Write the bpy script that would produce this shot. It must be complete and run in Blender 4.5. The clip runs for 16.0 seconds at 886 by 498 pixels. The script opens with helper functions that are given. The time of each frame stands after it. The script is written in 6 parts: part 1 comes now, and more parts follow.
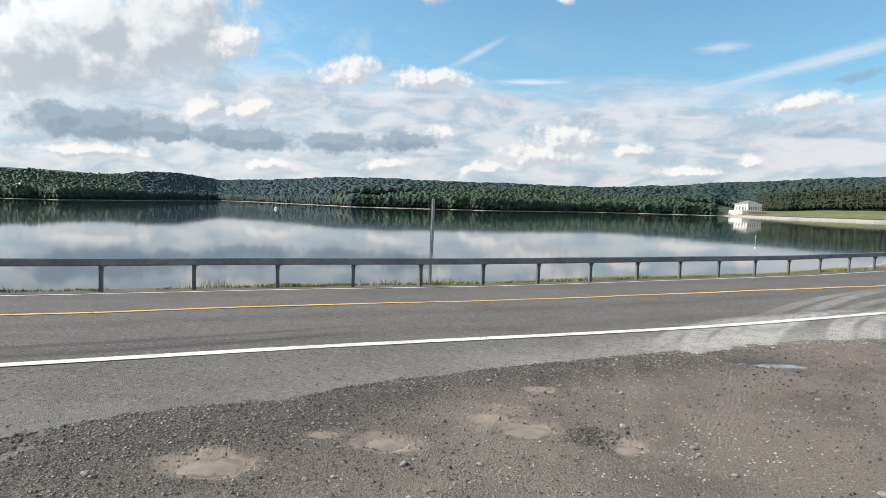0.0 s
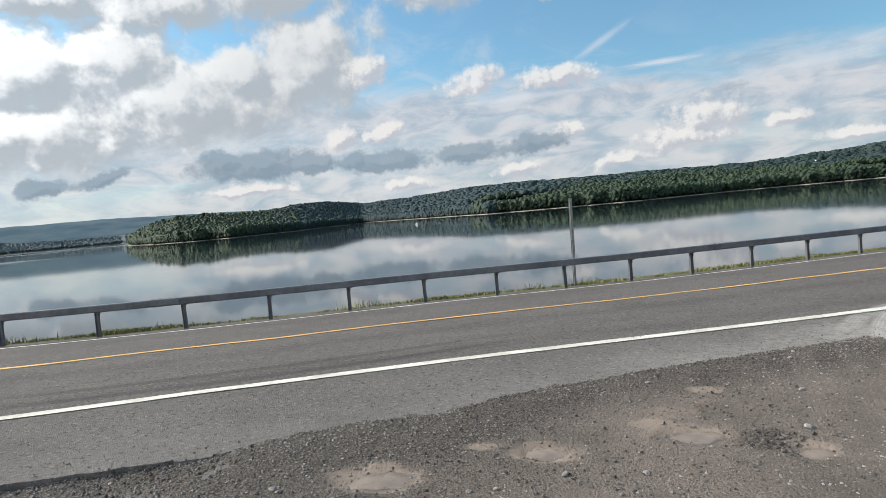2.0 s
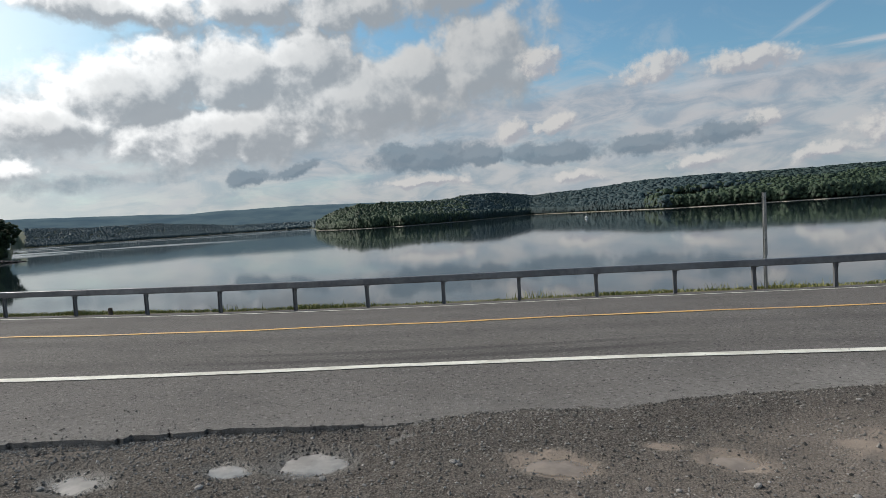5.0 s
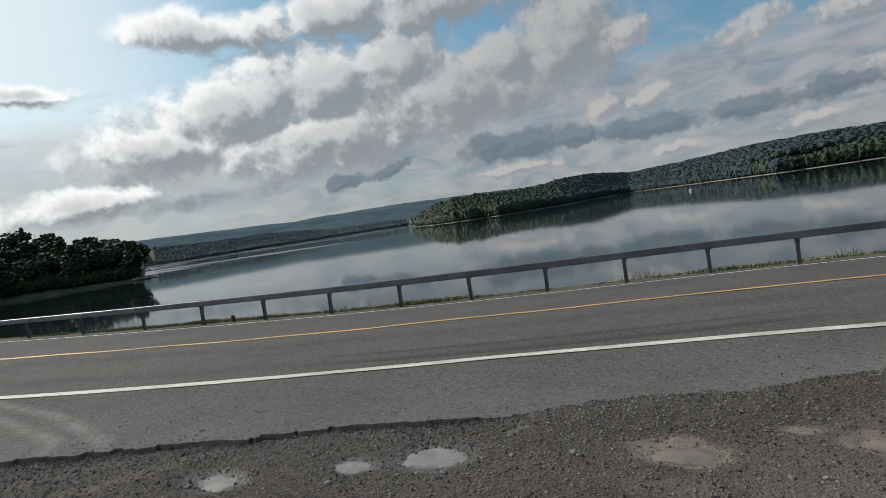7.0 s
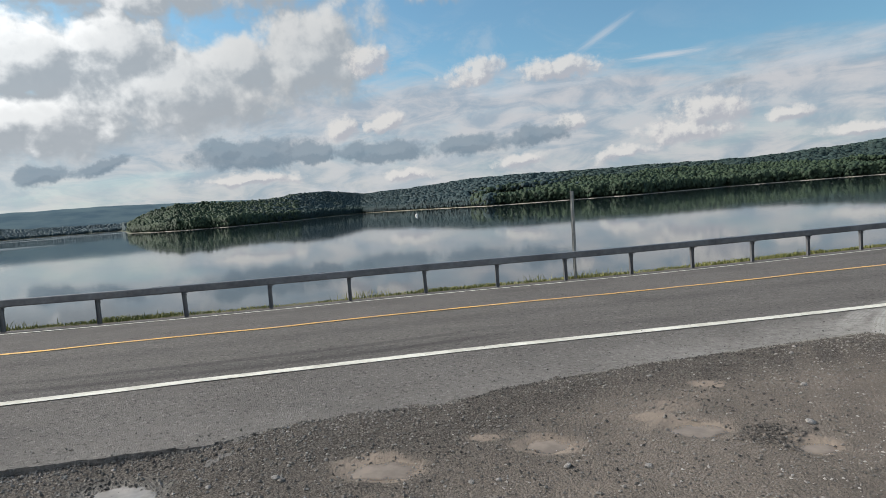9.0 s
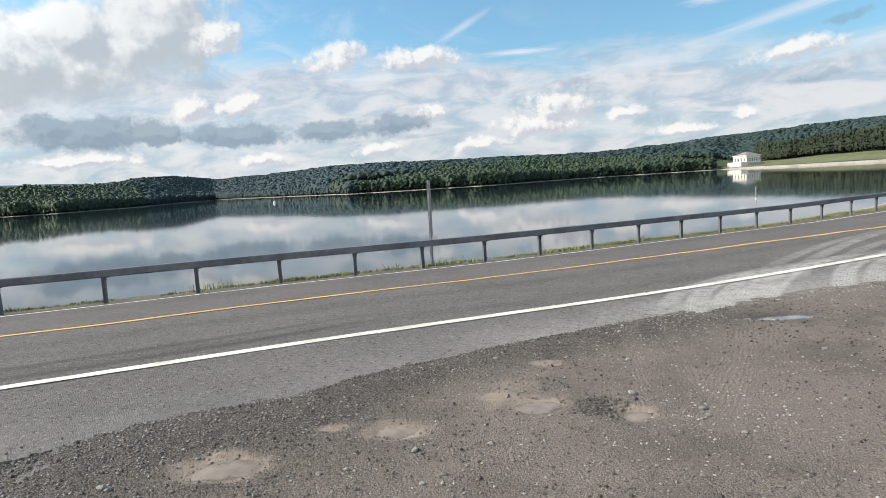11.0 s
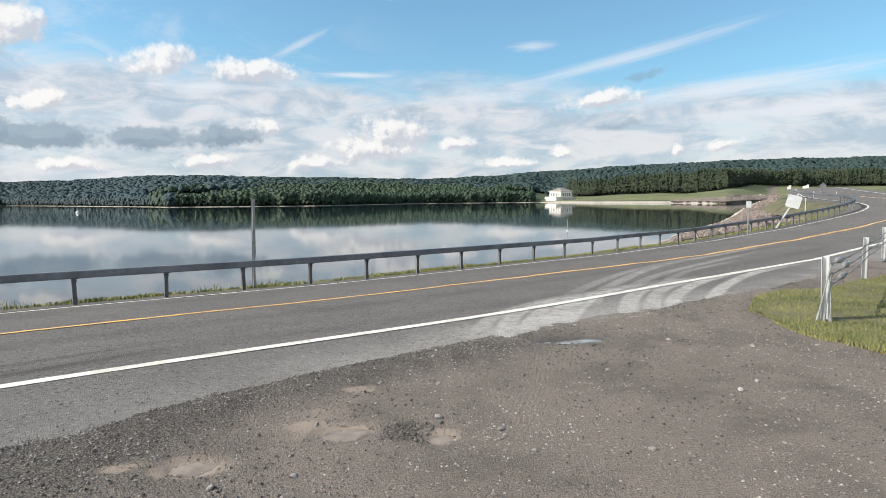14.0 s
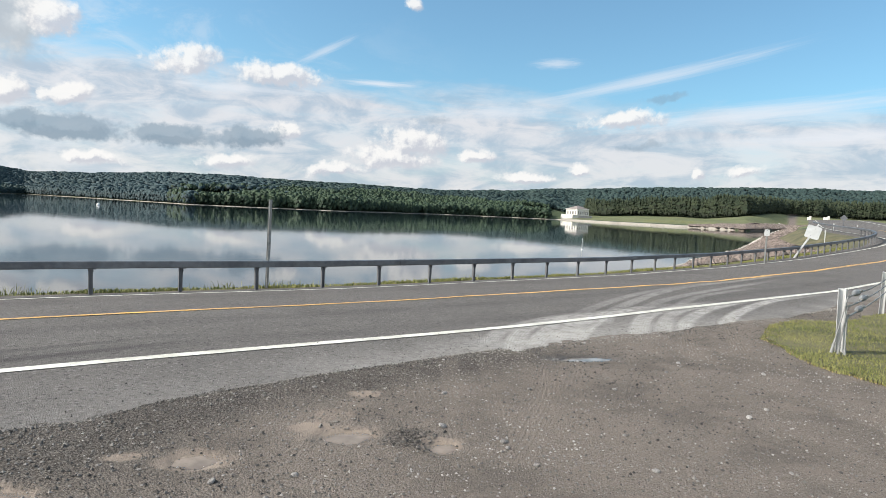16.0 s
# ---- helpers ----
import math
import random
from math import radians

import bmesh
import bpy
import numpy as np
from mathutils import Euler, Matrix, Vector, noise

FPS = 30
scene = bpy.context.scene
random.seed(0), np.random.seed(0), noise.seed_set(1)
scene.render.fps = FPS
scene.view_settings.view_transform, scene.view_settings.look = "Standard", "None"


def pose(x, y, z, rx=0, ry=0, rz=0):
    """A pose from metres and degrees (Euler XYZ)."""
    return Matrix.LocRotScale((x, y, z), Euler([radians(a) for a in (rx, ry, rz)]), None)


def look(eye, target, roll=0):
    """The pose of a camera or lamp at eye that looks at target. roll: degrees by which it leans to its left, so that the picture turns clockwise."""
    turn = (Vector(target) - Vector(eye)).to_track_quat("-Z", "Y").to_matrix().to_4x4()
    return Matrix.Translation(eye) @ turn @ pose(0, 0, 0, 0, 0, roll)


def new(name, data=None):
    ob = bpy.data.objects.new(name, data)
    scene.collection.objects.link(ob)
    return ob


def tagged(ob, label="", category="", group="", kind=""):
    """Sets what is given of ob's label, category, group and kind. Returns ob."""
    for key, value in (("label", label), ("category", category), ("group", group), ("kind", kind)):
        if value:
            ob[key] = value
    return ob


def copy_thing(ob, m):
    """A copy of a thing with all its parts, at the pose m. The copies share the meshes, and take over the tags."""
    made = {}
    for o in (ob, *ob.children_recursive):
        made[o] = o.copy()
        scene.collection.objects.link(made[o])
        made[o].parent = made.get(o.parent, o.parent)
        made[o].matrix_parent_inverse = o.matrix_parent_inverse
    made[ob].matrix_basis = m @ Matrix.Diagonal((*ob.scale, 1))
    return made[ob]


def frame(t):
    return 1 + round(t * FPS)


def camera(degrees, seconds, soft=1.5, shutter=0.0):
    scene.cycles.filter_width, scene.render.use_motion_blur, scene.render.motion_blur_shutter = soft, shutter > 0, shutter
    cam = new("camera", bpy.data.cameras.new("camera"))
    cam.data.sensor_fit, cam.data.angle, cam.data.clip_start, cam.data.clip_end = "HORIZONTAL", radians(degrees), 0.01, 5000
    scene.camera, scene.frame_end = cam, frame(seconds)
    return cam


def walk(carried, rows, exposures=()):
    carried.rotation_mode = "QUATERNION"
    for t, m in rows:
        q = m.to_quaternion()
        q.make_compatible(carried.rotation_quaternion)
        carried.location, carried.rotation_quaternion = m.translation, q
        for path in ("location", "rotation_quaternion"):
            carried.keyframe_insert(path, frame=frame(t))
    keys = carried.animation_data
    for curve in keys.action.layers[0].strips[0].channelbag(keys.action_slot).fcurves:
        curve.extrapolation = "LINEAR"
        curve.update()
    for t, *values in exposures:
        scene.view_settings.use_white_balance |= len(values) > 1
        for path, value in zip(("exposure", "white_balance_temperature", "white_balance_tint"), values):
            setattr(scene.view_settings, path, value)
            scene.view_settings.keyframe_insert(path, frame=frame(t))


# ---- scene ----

# ------------------------------------------------------------------ camera
cam = camera(71.4, 16.0, 0.6)
PATH = [
    (0.0, pose(0.068, -0.062, 1.644, 85.75, -1.50, -1.81)),
    (0.5, pose(0.097, -0.026, 1.667, 86.19, 0.60, -2.39)),
    (1.0, pose(0.092, -0.022, 1.667, 85.64, 2.19, -0.60)),
    (1.5, pose(0.082, -0.027, 1.661, 84.51, 2.69, 4.47)),
    (2.0, pose(0.084, -0.058, 1.680, 86.60, 5.29, 10.80)),
    (2.5, pose(0.060, -0.083, 1.690, 87.38, 4.99, 12.64)),
    (3.0, pose(0.061, -0.069, 1.671, 86.58, 4.39, 13.12)),
    (3.5, pose(0.014, -0.088, 1.666, 86.44, 1.70, 10.31)),
    (4.0, pose(0.014, -0.126, 1.687, 89.00, 3.70, 15.19)),
    (4.5, pose(-0.015, -0.160, 1.685, 87.36, 2.50, 19.75)),
    (4.7, pose(-0.001, -0.167, 1.669, 87.25, 2.30, 23.62)),
    (6.8, pose(-0.051, -0.166, 1.686, 86.35, 8.48, 32.98)),
    (7.0, pose(-0.048, -0.154, 1.681, 87.19, 8.89, 35.20)),
    (7.5, pose(-0.048, -0.155, 1.684, 87.47, 9.39, 35.26)),
    (8.0, pose(-0.011, -0.108, 1.686, 85.97, 8.58, 28.82)),
    (8.5, pose(0.023, -0.067, 1.682, 85.60, 7.78, 18.48)),
    (9.0, pose(0.047, -0.059, 1.681, 85.80, 4.59, 10.79)),
    (9.5, pose(0.068, -0.020, 1.670, 84.76, 5.48, 5.06)),
    (11.8, pose(0.145, -0.089, 1.683, 83.69, -0.00, -7.08)),
    (12.0, pose(0.144, -0.101, 1.692, 83.77, -0.99, -8.86)),
    (12.5, pose(0.162, -0.077, 1.688, 84.20, -2.09, -11.44)),
    (13.0, pose(0.177, -0.074, 1.693, 84.83, -2.49, -14.82)),
    (13.5, pose(0.215, -0.087, 1.705, 85.10, -1.10, -15.69)),
    (14.0, pose(0.263, -0.089, 1.708, 85.30, 0.50, -17.29)),
    (14.5, pose(0.276, -0.112, 1.701, 84.89, 3.09, -16.72)),
    (15.0, pose(0.281, -0.097, 1.693, 83.91, 1.39, -16.09)),
    (15.5, pose(0.253, -0.103, 1.689, 85.98, -2.09, -16.10)),
    (16.0, pose(0.261, -0.108, 1.690, 86.33, -2.59, -15.80)),
]
EXPOSURES = [(0.0, 0.15), (1.5, 0.03), (2.5, -0.14), (3.0, -0.21), (3.5, -0.18), (4.5, -0.4), (7.0, -0.86), (7.5, -0.89), (8.0, -0.86), (8.5, -0.62), (9.0, -0.30), (9.5, -0.05), (12.0, 0.16), (16.0, 0.15)]
walk(cam, PATH, EXPOSURES)

# ------------------------------------------------------------------ light
SUN_AZ, SUN_EL = -82.0, 34.0      # degrees clockwise from +y, above the horizon
sun_way = Vector((math.sin(radians(SUN_AZ)) * math.cos(radians(SUN_EL)), math.cos(radians(SUN_AZ)) * math.cos(radians(SUN_EL)), math.sin(radians(SUN_EL))))
sun_data = bpy.data.lights.new("sun", "SUN")
sun_data.energy, sun_data.angle, sun_data.color = 5.0, radians(0.6), (1.0, 0.94, 0.85)
sun = new("sun", sun_data)
sun.matrix_world = look(sun_way * 100, (0, 0, 0))

world = bpy.data.worlds.new("sky")
scene.world = world
world.use_nodes = True
WT = world.node_tree
WT.nodes.clear()


class Net:
    """Short-hand for building node trees."""

    def __init__(self, tree):
        self.tree = tree

    def node(self, kind, ins=(), **settings):
        n = self.tree.nodes.new(kind)
        for k, v in settings.items():
            if k == "operation":
                n.operation = v
            elif k == "use_clamp":
                n.use_clamp = v
            elif k == "interpolation_type":
                n.interpolation_type = v
            elif k == "attribute_name":
                n.attribute_name = v
            elif k == "feature":
                n.feature = v
            elif k == "vector_type":
                n.vector_type = v
            elif k == "sky_type":
                n.sky_type = v
            elif k == "sun_disc":
                n.sun_disc = v
            elif k == "sun_elevation":
                n.sun_elevation = v
            elif k == "sun_rotation":
                n.sun_rotation = v
            elif k == "altitude":
                n.altitude = v
            elif k == "air_density":
                n.air_density = v
            elif k == "dust_density":
                n.dust_density = v
            elif k == "ozone_density":
                n.ozone_density = v
            else:
                raise KeyError(k)
        items = ins.items() if isinstance(ins, dict) else enumerate(ins)
        for k, v in items:
            if v is None:
                continue
            if isinstance(v, bpy.types.NodeSocket):
                self.tree.links.new(v, n.inputs[k])
            else:
                n.inputs[k].default_value = v
        return n

    def math(self, op, a, b=None, c=None, clamp=False):
        return self.node("ShaderNodeMath", (a, b, c), operation=op, use_clamp=clamp).outputs[0]

    def vec(self, op, a, b=None):
        return self.node("ShaderNodeVectorMath", (a, b), operation=op)

    def noise(self, vector, scale, detail=4.0, rough=0.5, distort=0.0):
        return self.node("ShaderNodeTexNoise", {"Vector": vector, "Scale": scale, "Detail": detail, "Roughness": rough, "Distortion": distort})

    def ramp(self, v, lo, hi, a=0.0, b=1.0, smooth=True):
        return self.node("ShaderNodeMapRange", {"Value": v, "From Min": lo, "From Max": hi, "To Min": a, "To Max": b},
                         interpolation_type="SMOOTHSTEP" if smooth else "LINEAR").outputs[0]

    def mix(self, f, a, b, blend="MIX"):
        n = self.tree.nodes.new("ShaderNodeMix")
        n.data_type, n.blend_type = "RGBA", blend
        for k, v in ((0, f), (6, a), (7, b)):
            if isinstance(v, bpy.types.NodeSocket):
                self.tree.links.new(v, n.inputs[k])
            elif k and len(v) == 3:
                n.inputs[k].default_value = (*v, 1)
            else:
                n.inputs[k].default_value = v
        return n.outputs[2]


def build_sky():
    w = Net(WT)
    tc = w.node("ShaderNodeTexCoord").outputs["Generated"]
    sep = w.node("ShaderNodeSeparateXYZ", (tc,))
    az = w.math("MULTIPLY", w.math("ARCTAN2", sep.outputs[0], sep.outputs[1]), 57.2958)
    el = w.math("MULTIPLY", w.math("ARCSINE", sep.outputs[2]), 57.2958)
    p = w.node("ShaderNodeCombineXYZ", (az, el, 0.0)).outputs[0]
    sky = w.node("ShaderNodeTexSky", sky_type="NISHITA", sun_disc=False, sun_elevation=radians(SUN_EL), sun_rotation=radians(SUN_AZ),
                 altitude=400.0, air_density=1.0, dust_density=1.6, ozone_density=1.5).outputs[0]
    col = w.mix(1.0, sky, (0.105, 0.157, 0.163), "MULTIPLY")

    col = w.mix(0.07, col, (0.58, 0.66, 0.73))
    # cloud texture: noise fields in degrees, and billows of rounded cells on three scales
    n1 = w.noise(p, 0.30, 9.0, 0.60, 0.3).outputs[0]
    fine = w.noise(p, 0.9, 8.0, 0.62, 0.3).outputs[0]
    warp = w.noise(p, 0.50, 5.0, 0.6)
    wv = w.vec("MULTIPLY", w.vec("SUBTRACT", warp.outputs[1], (0.5, 0.5, 0.5)).outputs[0], (2.4, 1.5, 0.0)).outputs[0]

    def billow(pos, scale):
        bent = w.vec("ADD", pos, w.vec("MULTIPLY", w.noise(pos, scale * 1.5, 3.0).outputs[1], (0.45 / scale, 0.45 / scale, 0.0)).outputs[0]).outputs[0]
        v = w.node("ShaderNodeTexVoronoi", {"Vector": bent, "Scale": scale, "Detail": 3.0, "Roughness": 0.55, "Lacunarity": 2.3}).outputs["Distance"]
        return w.math("SUBTRACT", 0.62, v)

    def union(items):
        a = items[0]
        for b in items[1:]:
            a = w.math("MAXIMUM", a, b)
        return a

    chain = [az]

    def after(vector):
        """The vector unchanged, but worked out after the last result, so that few values are held at a time."""
        return w.node("ShaderNodeVectorMath", (chain[-1], (1e-9, 1e-9, 1e-9), vector), operation="MULTIPLY_ADD").outputs[0]

    def field(shapes, pos, scale, rough, swell=0.0):
        """How deep inside a group of clouds: about 1 at a heart, 0 at the lumpy rim."""
        pos = after(pos)
        bent = w.vec("ADD", pos, wv).outputs[0]
        hull = -9.0
        base = w.math("MULTIPLY_ADD", billow(after(pos), scale), rough, swell)
        chain.append(base)
        for x, y, rx, ry, turn in shapes:
            m = w.node("ShaderNodeMapping", {"Vector": after(bent), "Location": (x, y, 0), "Rotation": (0, 0, radians(turn)), "Scale": (rx, ry, 1)}, vector_type="TEXTURE").outputs[0]
            hull = w.math("MAXIMUM", w.math("SUBTRACT", 1.0, w.vec("LENGTH", m).outputs[1]), hull)
            chain.append(hull)
        pos = after(pos)
        v = w.math("ADD", base, hull)
        v = w.math("MULTIPLY_ADD", w.math("SUBTRACT", w.noise(pos, scale * 2.0, 8.0, 0.62).outputs[0], 0.5), rough * 1.3, v)
        chain.append(v)
        return v

    def cumulus(shapes, scale, rough, step, swell):
        """Depth in the clouds, and how far each spot faces the sun, up and to the left."""
        here = field(shapes, p, scale, rough, swell)
        there = field(shapes, w.vec("ADD", p, (-step, step, 0.0)).outputs[0], scale, rough, swell)
        return here, w.math("SUBTRACT", here, there)

    # pale layered bank of cloud towards the horizon, lower to the right
    veil = w.noise(w.vec("MULTIPLY", p, (0.07, 0.30, 1.0)).outputs[0], 1.0, 8.0, 0.62, 0.5).outputs[0]
    brim = w.math("MULTIPLY_ADD", w.ramp(az, -10.0, 45.0), -2.6, 11.6)
    low = w.ramp(w.math("SUBTRACT", w.math("MULTIPLY_ADD", veil, 7.0, brim), w.math("ADD", el, 3.5)), -1.2, 2.6)
    low = w.math("MULTIPLY", low, w.ramp(veil, 0.25, 0.55, 0.72, 0.97))
    layers = w.noise(w.vec("MULTIPLY", p, (0.20, 0.55, 1.0)).outputs[0], 1.0, 9.0, 0.60, 0.6).outputs[0]
    lowcol = w.mix(w.ramp(w.math("MULTIPLY_ADD", n1, 0.25, w.math("MULTIPLY", layers, 0.75)), 0.38, 0.60), (0.43, 0.505, 0.60), (0.72, 0.71, 0.735))
    lowcol = w.mix(w.math("MULTIPLY", w.ramp(az, -36.0, -66.0), 0.6), lowcol, (1.0, 1.03, 1.06))
    col = w.mix(w.math("MULTIPLY", low, 0.93), col, lowcol)
    # high thin streaks
    def streak(where, size, turn, much):
        m = w.node("ShaderNodeMapping", {"Vector": p, "Location": (*where, 0), "Rotation": (0, 0, radians(turn)), "Scale": (*size, 1)}, vector_type="TEXTURE").outputs[0]
        d = w.vec("LENGTH", m).outputs[1]
        fibre = w.noise(w.vec("MULTIPLY", m, (2.0, 3.0, 1.0)).outputs[0], 1.2, 6.0, 0.6, 0.3).outputs[0]
        return w.math("MULTIPLY", w.ramp(w.math("MULTIPLY_ADD", w.math("SUBTRACT", fibre, 0.5), 0.9, w.math("SUBTRACT", 1.0, d)), 0.0, 1.0), much)
    streaks = union([streak((33, 11.8), (15, 0.8), 11.5, 0.60), streak((42, 8.9), (15, 1.2), 5.0, 0.75), streak((48, 7.0), (12, 1.0), 3.0, 0.7), streak((25.5, 13.3), (2.8, 0.6), 2.0, 0.55),
                     streak((4.5, 13.4), (4.0, 0.5), 28.0, 0.5), streak((9.5, 11.0), (4.5, 0.4), 0.0, 0.8), streak((-3, 9.6), (9, 0.5), 1.0, 0.6), streak((21, 9.0), (6, 1.0), 4.0, 0.6)])
    col = w.mix(streaks, col, (0.74, 0.78, 0.84))
    # thin bright haze round the sun
    glare = w.math("MULTIPLY", w.ramp(az, -46.0, -68.0), w.ramp(el, 5.0, 15.0))
    col = w.mix(w.math("MULTIPLY", glare, 0.75), col, (1.45, 1.54, 1.60))
    # broken cloud over the rest of the sky, outside and above the open blue
    far_az = w.ramp(w.math("ABSOLUTE", w.math("SUBTRACT", az, -5.0)), 68.0, 90.0)
    nb = w.noise(p, 0.10, 8.0, 0.58, 0.4).outputs[0]
    rest = w.math("MULTIPLY", w.math("MAXIMUM", far_az, w.ramp(el, 25.0, 34.0)), w.ramp(nb, 0.50, 0.60))
    sunward = w.ramp(az, -24.0, -56.0)
    # long grey-blue sheets under the large heaps
    sheet = field([(-54, 4.9, 12, 1.2, 3), (-60.5, 7.2, 4.5, 1.0, 0), (-40, 8.0, 14, 1.6, 0)], p, 0.30, 0.55)
    col = w.mix(w.math("MULTIPLY", w.ramp(sheet, -0.1, 0.6), 0.75), col, w.mix(w.ramp(fine, 0.3, 0.7), (0.36, 0.45, 0.53), (0.58, 0.65, 0.70)))
    # large cumulus: white rims towards the sun, grey hearts and undersides
    inner, slope = cumulus([(-44.7, 13.5, 9.0, 3.6, 0), (-37.3, 14.4, 5.8, 3.1, 0), (-53.0, 11.9, 7.0, 3.0, 8), (-32.6, 11.4, 7.0, 3.8, 0), (-21.8, 14.0, 6.6, 3.9, 25),
                            (-27.6, 13.2, 4.2, 2.4, 0), (-58.5, 9.4, 6.0, 2.2, 5), (-45.5, 8.9, 10.0, 2.6, 0), (-65.0, 5.3, 5.9, 1.5, 5), (-53.5, 18.4, 7.0, 1.5, -4),
                            (-42.2, 19.0, 4.4, 1.8, 0), (-33.0, 19.0, 6.8, 2.4, 0), (-25.0, 20.2, 6.0, 2.2, 0), (-10.4, 19.8, 4.6, 1.9, 0), (0.4, 18.8, 1.6, 1.2, 0), (-67.5, 14.1, 2.8, 0.8, 0), (-31.4, 11.4, 5.0, 3.0, 0)], 0.18, 0.66, 0.95, 0.54)
    big = w.math("MAXIMUM", w.ramp(inner, -0.16, 0.52), rest)
    lit = w.ramp(slope, -0.32, 0.46)
    heart = w.math("MULTIPLY", w.ramp(inner, 0.30, 1.25), w.math("MULTIPLY_ADD", sunward, 0.22, 0.42))
    bigcol = w.mix(lit, w.mix(sunward, (0.47, 0.515, 0.56), (0.52, 0.57, 0.62)), w.mix(sunward, (0.86, 0.865, 0.86), (1.85, 1.86, 1.85)))
    bigcol = w.mix(heart, bigcol, w.mix(w.math("MULTIPLY_ADD", fine, 0.4, w.math("MULTIPLY", lit, 0.6)), (0.40, 0.455, 0.515), (0.74, 0.765, 0.78)))
    col = w.mix(w.math("MULTIPLY", big, 0.96), col, bigcol)
    # thin wisps between them
    veil2 = w.math("MULTIPLY", w.ramp(w.noise(w.vec("MULTIPLY", p, (0.12, 0.22, 1.0)).outputs[0], 1.0, 9.0, 0.66, 0.8).outputs[0], 0.48, 0.70), w.math("MULTIPLY", w.ramp(el, 19.0, 11.0), w.ramp(az, 22.0, -22.0)))
    col = w.mix(w.math("MULTIPLY", veil2, w.math("MULTIPLY_ADD", big, -0.45, 0.55)), col, (0.74, 0.775, 0.82))
    # small sunlit heads
    hin, hslope = cumulus([(-19.4, 7.4, 1.6, 1.3, 30), (-15.5, 7.8, 2.1, 0.9, 15), (1.7, 6.4, 2.0, 0.9, 0), (-6.6, 11.4, 3.5, 1.5, 6), (0.6, 11.0, 5.2, 1.2, -2), (12.9, 6.0, 4.2, 1.9, 0),
                           (11.2, 4.6, 5.4, 1.2, 0), (18.7, 5.0, 2.1, 0.8, 0), (-3.3, 3.3, 2.8, 0.9, 5), (31.4, 8.4, 4.2, 1.0, 6), (5.6, 3.2, 3.4, 0.8, 5), (23.5, 3.2, 3.6, 0.6, 0),
                           (41.5, 4.3, 2.0, 0.8, 5), (38.0, 4.0, 0.9, 0.7, 0), (28.1, 3.9, 1.6, 0.6, 0), (-16.3, 13.2, 2.6, 1.5, 0), (-13.7, 2.8, 2.8, 0.7, 0), (12.4, 18.0, 1.2, 0.9, 0), (-28, 3.4, 6.0, 0.7, 0)], 0.50, 0.50, 0.40, 0.22)
    headcol = w.mix(w.ramp(hslope, -0.22, 0.34), (0.56, 0.575, 0.63), (0.90, 0.885, 0.865))
    col = w.mix(w.math("MULTIPLY", w.ramp(hin, -0.02, 0.55), 0.88), col, headcol)
    # grey-blue flat clouds in front
    gin, gslope = cumulus([(-26.6, 5.7, 6.4, 1.6, 0), (-29.7, 6.1, 2.6, 1.0, 0), (-22.5, 5.5, 3.4, 1.1, 0), (-15.9, 5.2, 5.0, 1.2, 0), (-8.3, 5.3, 3.8, 1.1, 0), (-2.2, 5.6, 3.8, 1.1, 3),
                           (-43.7, 4.5, 2.2, 0.8, 12), (-39.4, 5.2, 2.8, 0.7, 14)], 0.42, 0.50, 0.35, 0.24)
    greycol = w.mix(w.ramp(gslope, -0.2, 0.25), (0.235, 0.315, 0.395), (0.30, 0.385, 0.465))
    col = w.mix(w.math("MULTIPLY", w.ramp(gin, -0.05, 0.42), 0.84), col, greycol)
    thin = field([(34.8, 10.4, 3.0, 0.6, 10), (14.6, 8.1, 3.8, 0.8, 4), (33.5, 6.3, 3.8, 0.6, 10)], p, 0.6, 0.5)
    col = w.mix(w.math("MULTIPLY", w.ramp(thin, 0.0, 0.6), 0.42), col, greycol)
    bg = w.node("ShaderNodeBackground", {"Color": col, "Strength": 1.0})
    out = w.node("ShaderNodeOutputWorld")
    WT.links.new(bg.outputs[0], out.inputs[0])


build_sky()

# ------------------------------------------------------------------ materials


def material(name):
    m = bpy.data.materials.new(name)
    m.use_nodes = True
    m.node_tree.nodes.clear()
    k = Net(m.node_tree)
    b = k.node("ShaderNodeBsdfPrincipled")
    o = k.node("ShaderNodeOutputMaterial")
    m.node_tree.links.new(b.outputs[0], o.inputs[0])
    return m, k, b


def put(k, value, socket):
    if isinstance(value, bpy.types.NodeSocket):
        k.tree.links.new(value, socket)
    elif isinstance(value, tuple) and len(value) == 3:
        socket.default_value = (*value, 1)
    else:
        socket.default_value = value


def bump(k, b, height, strength, distance):
    n = k.node("ShaderNodeBump", {"Height": height, "Strength": strength, "Distance": distance})
    k.tree.links.new(n.outputs[0], b.inputs["Normal"])


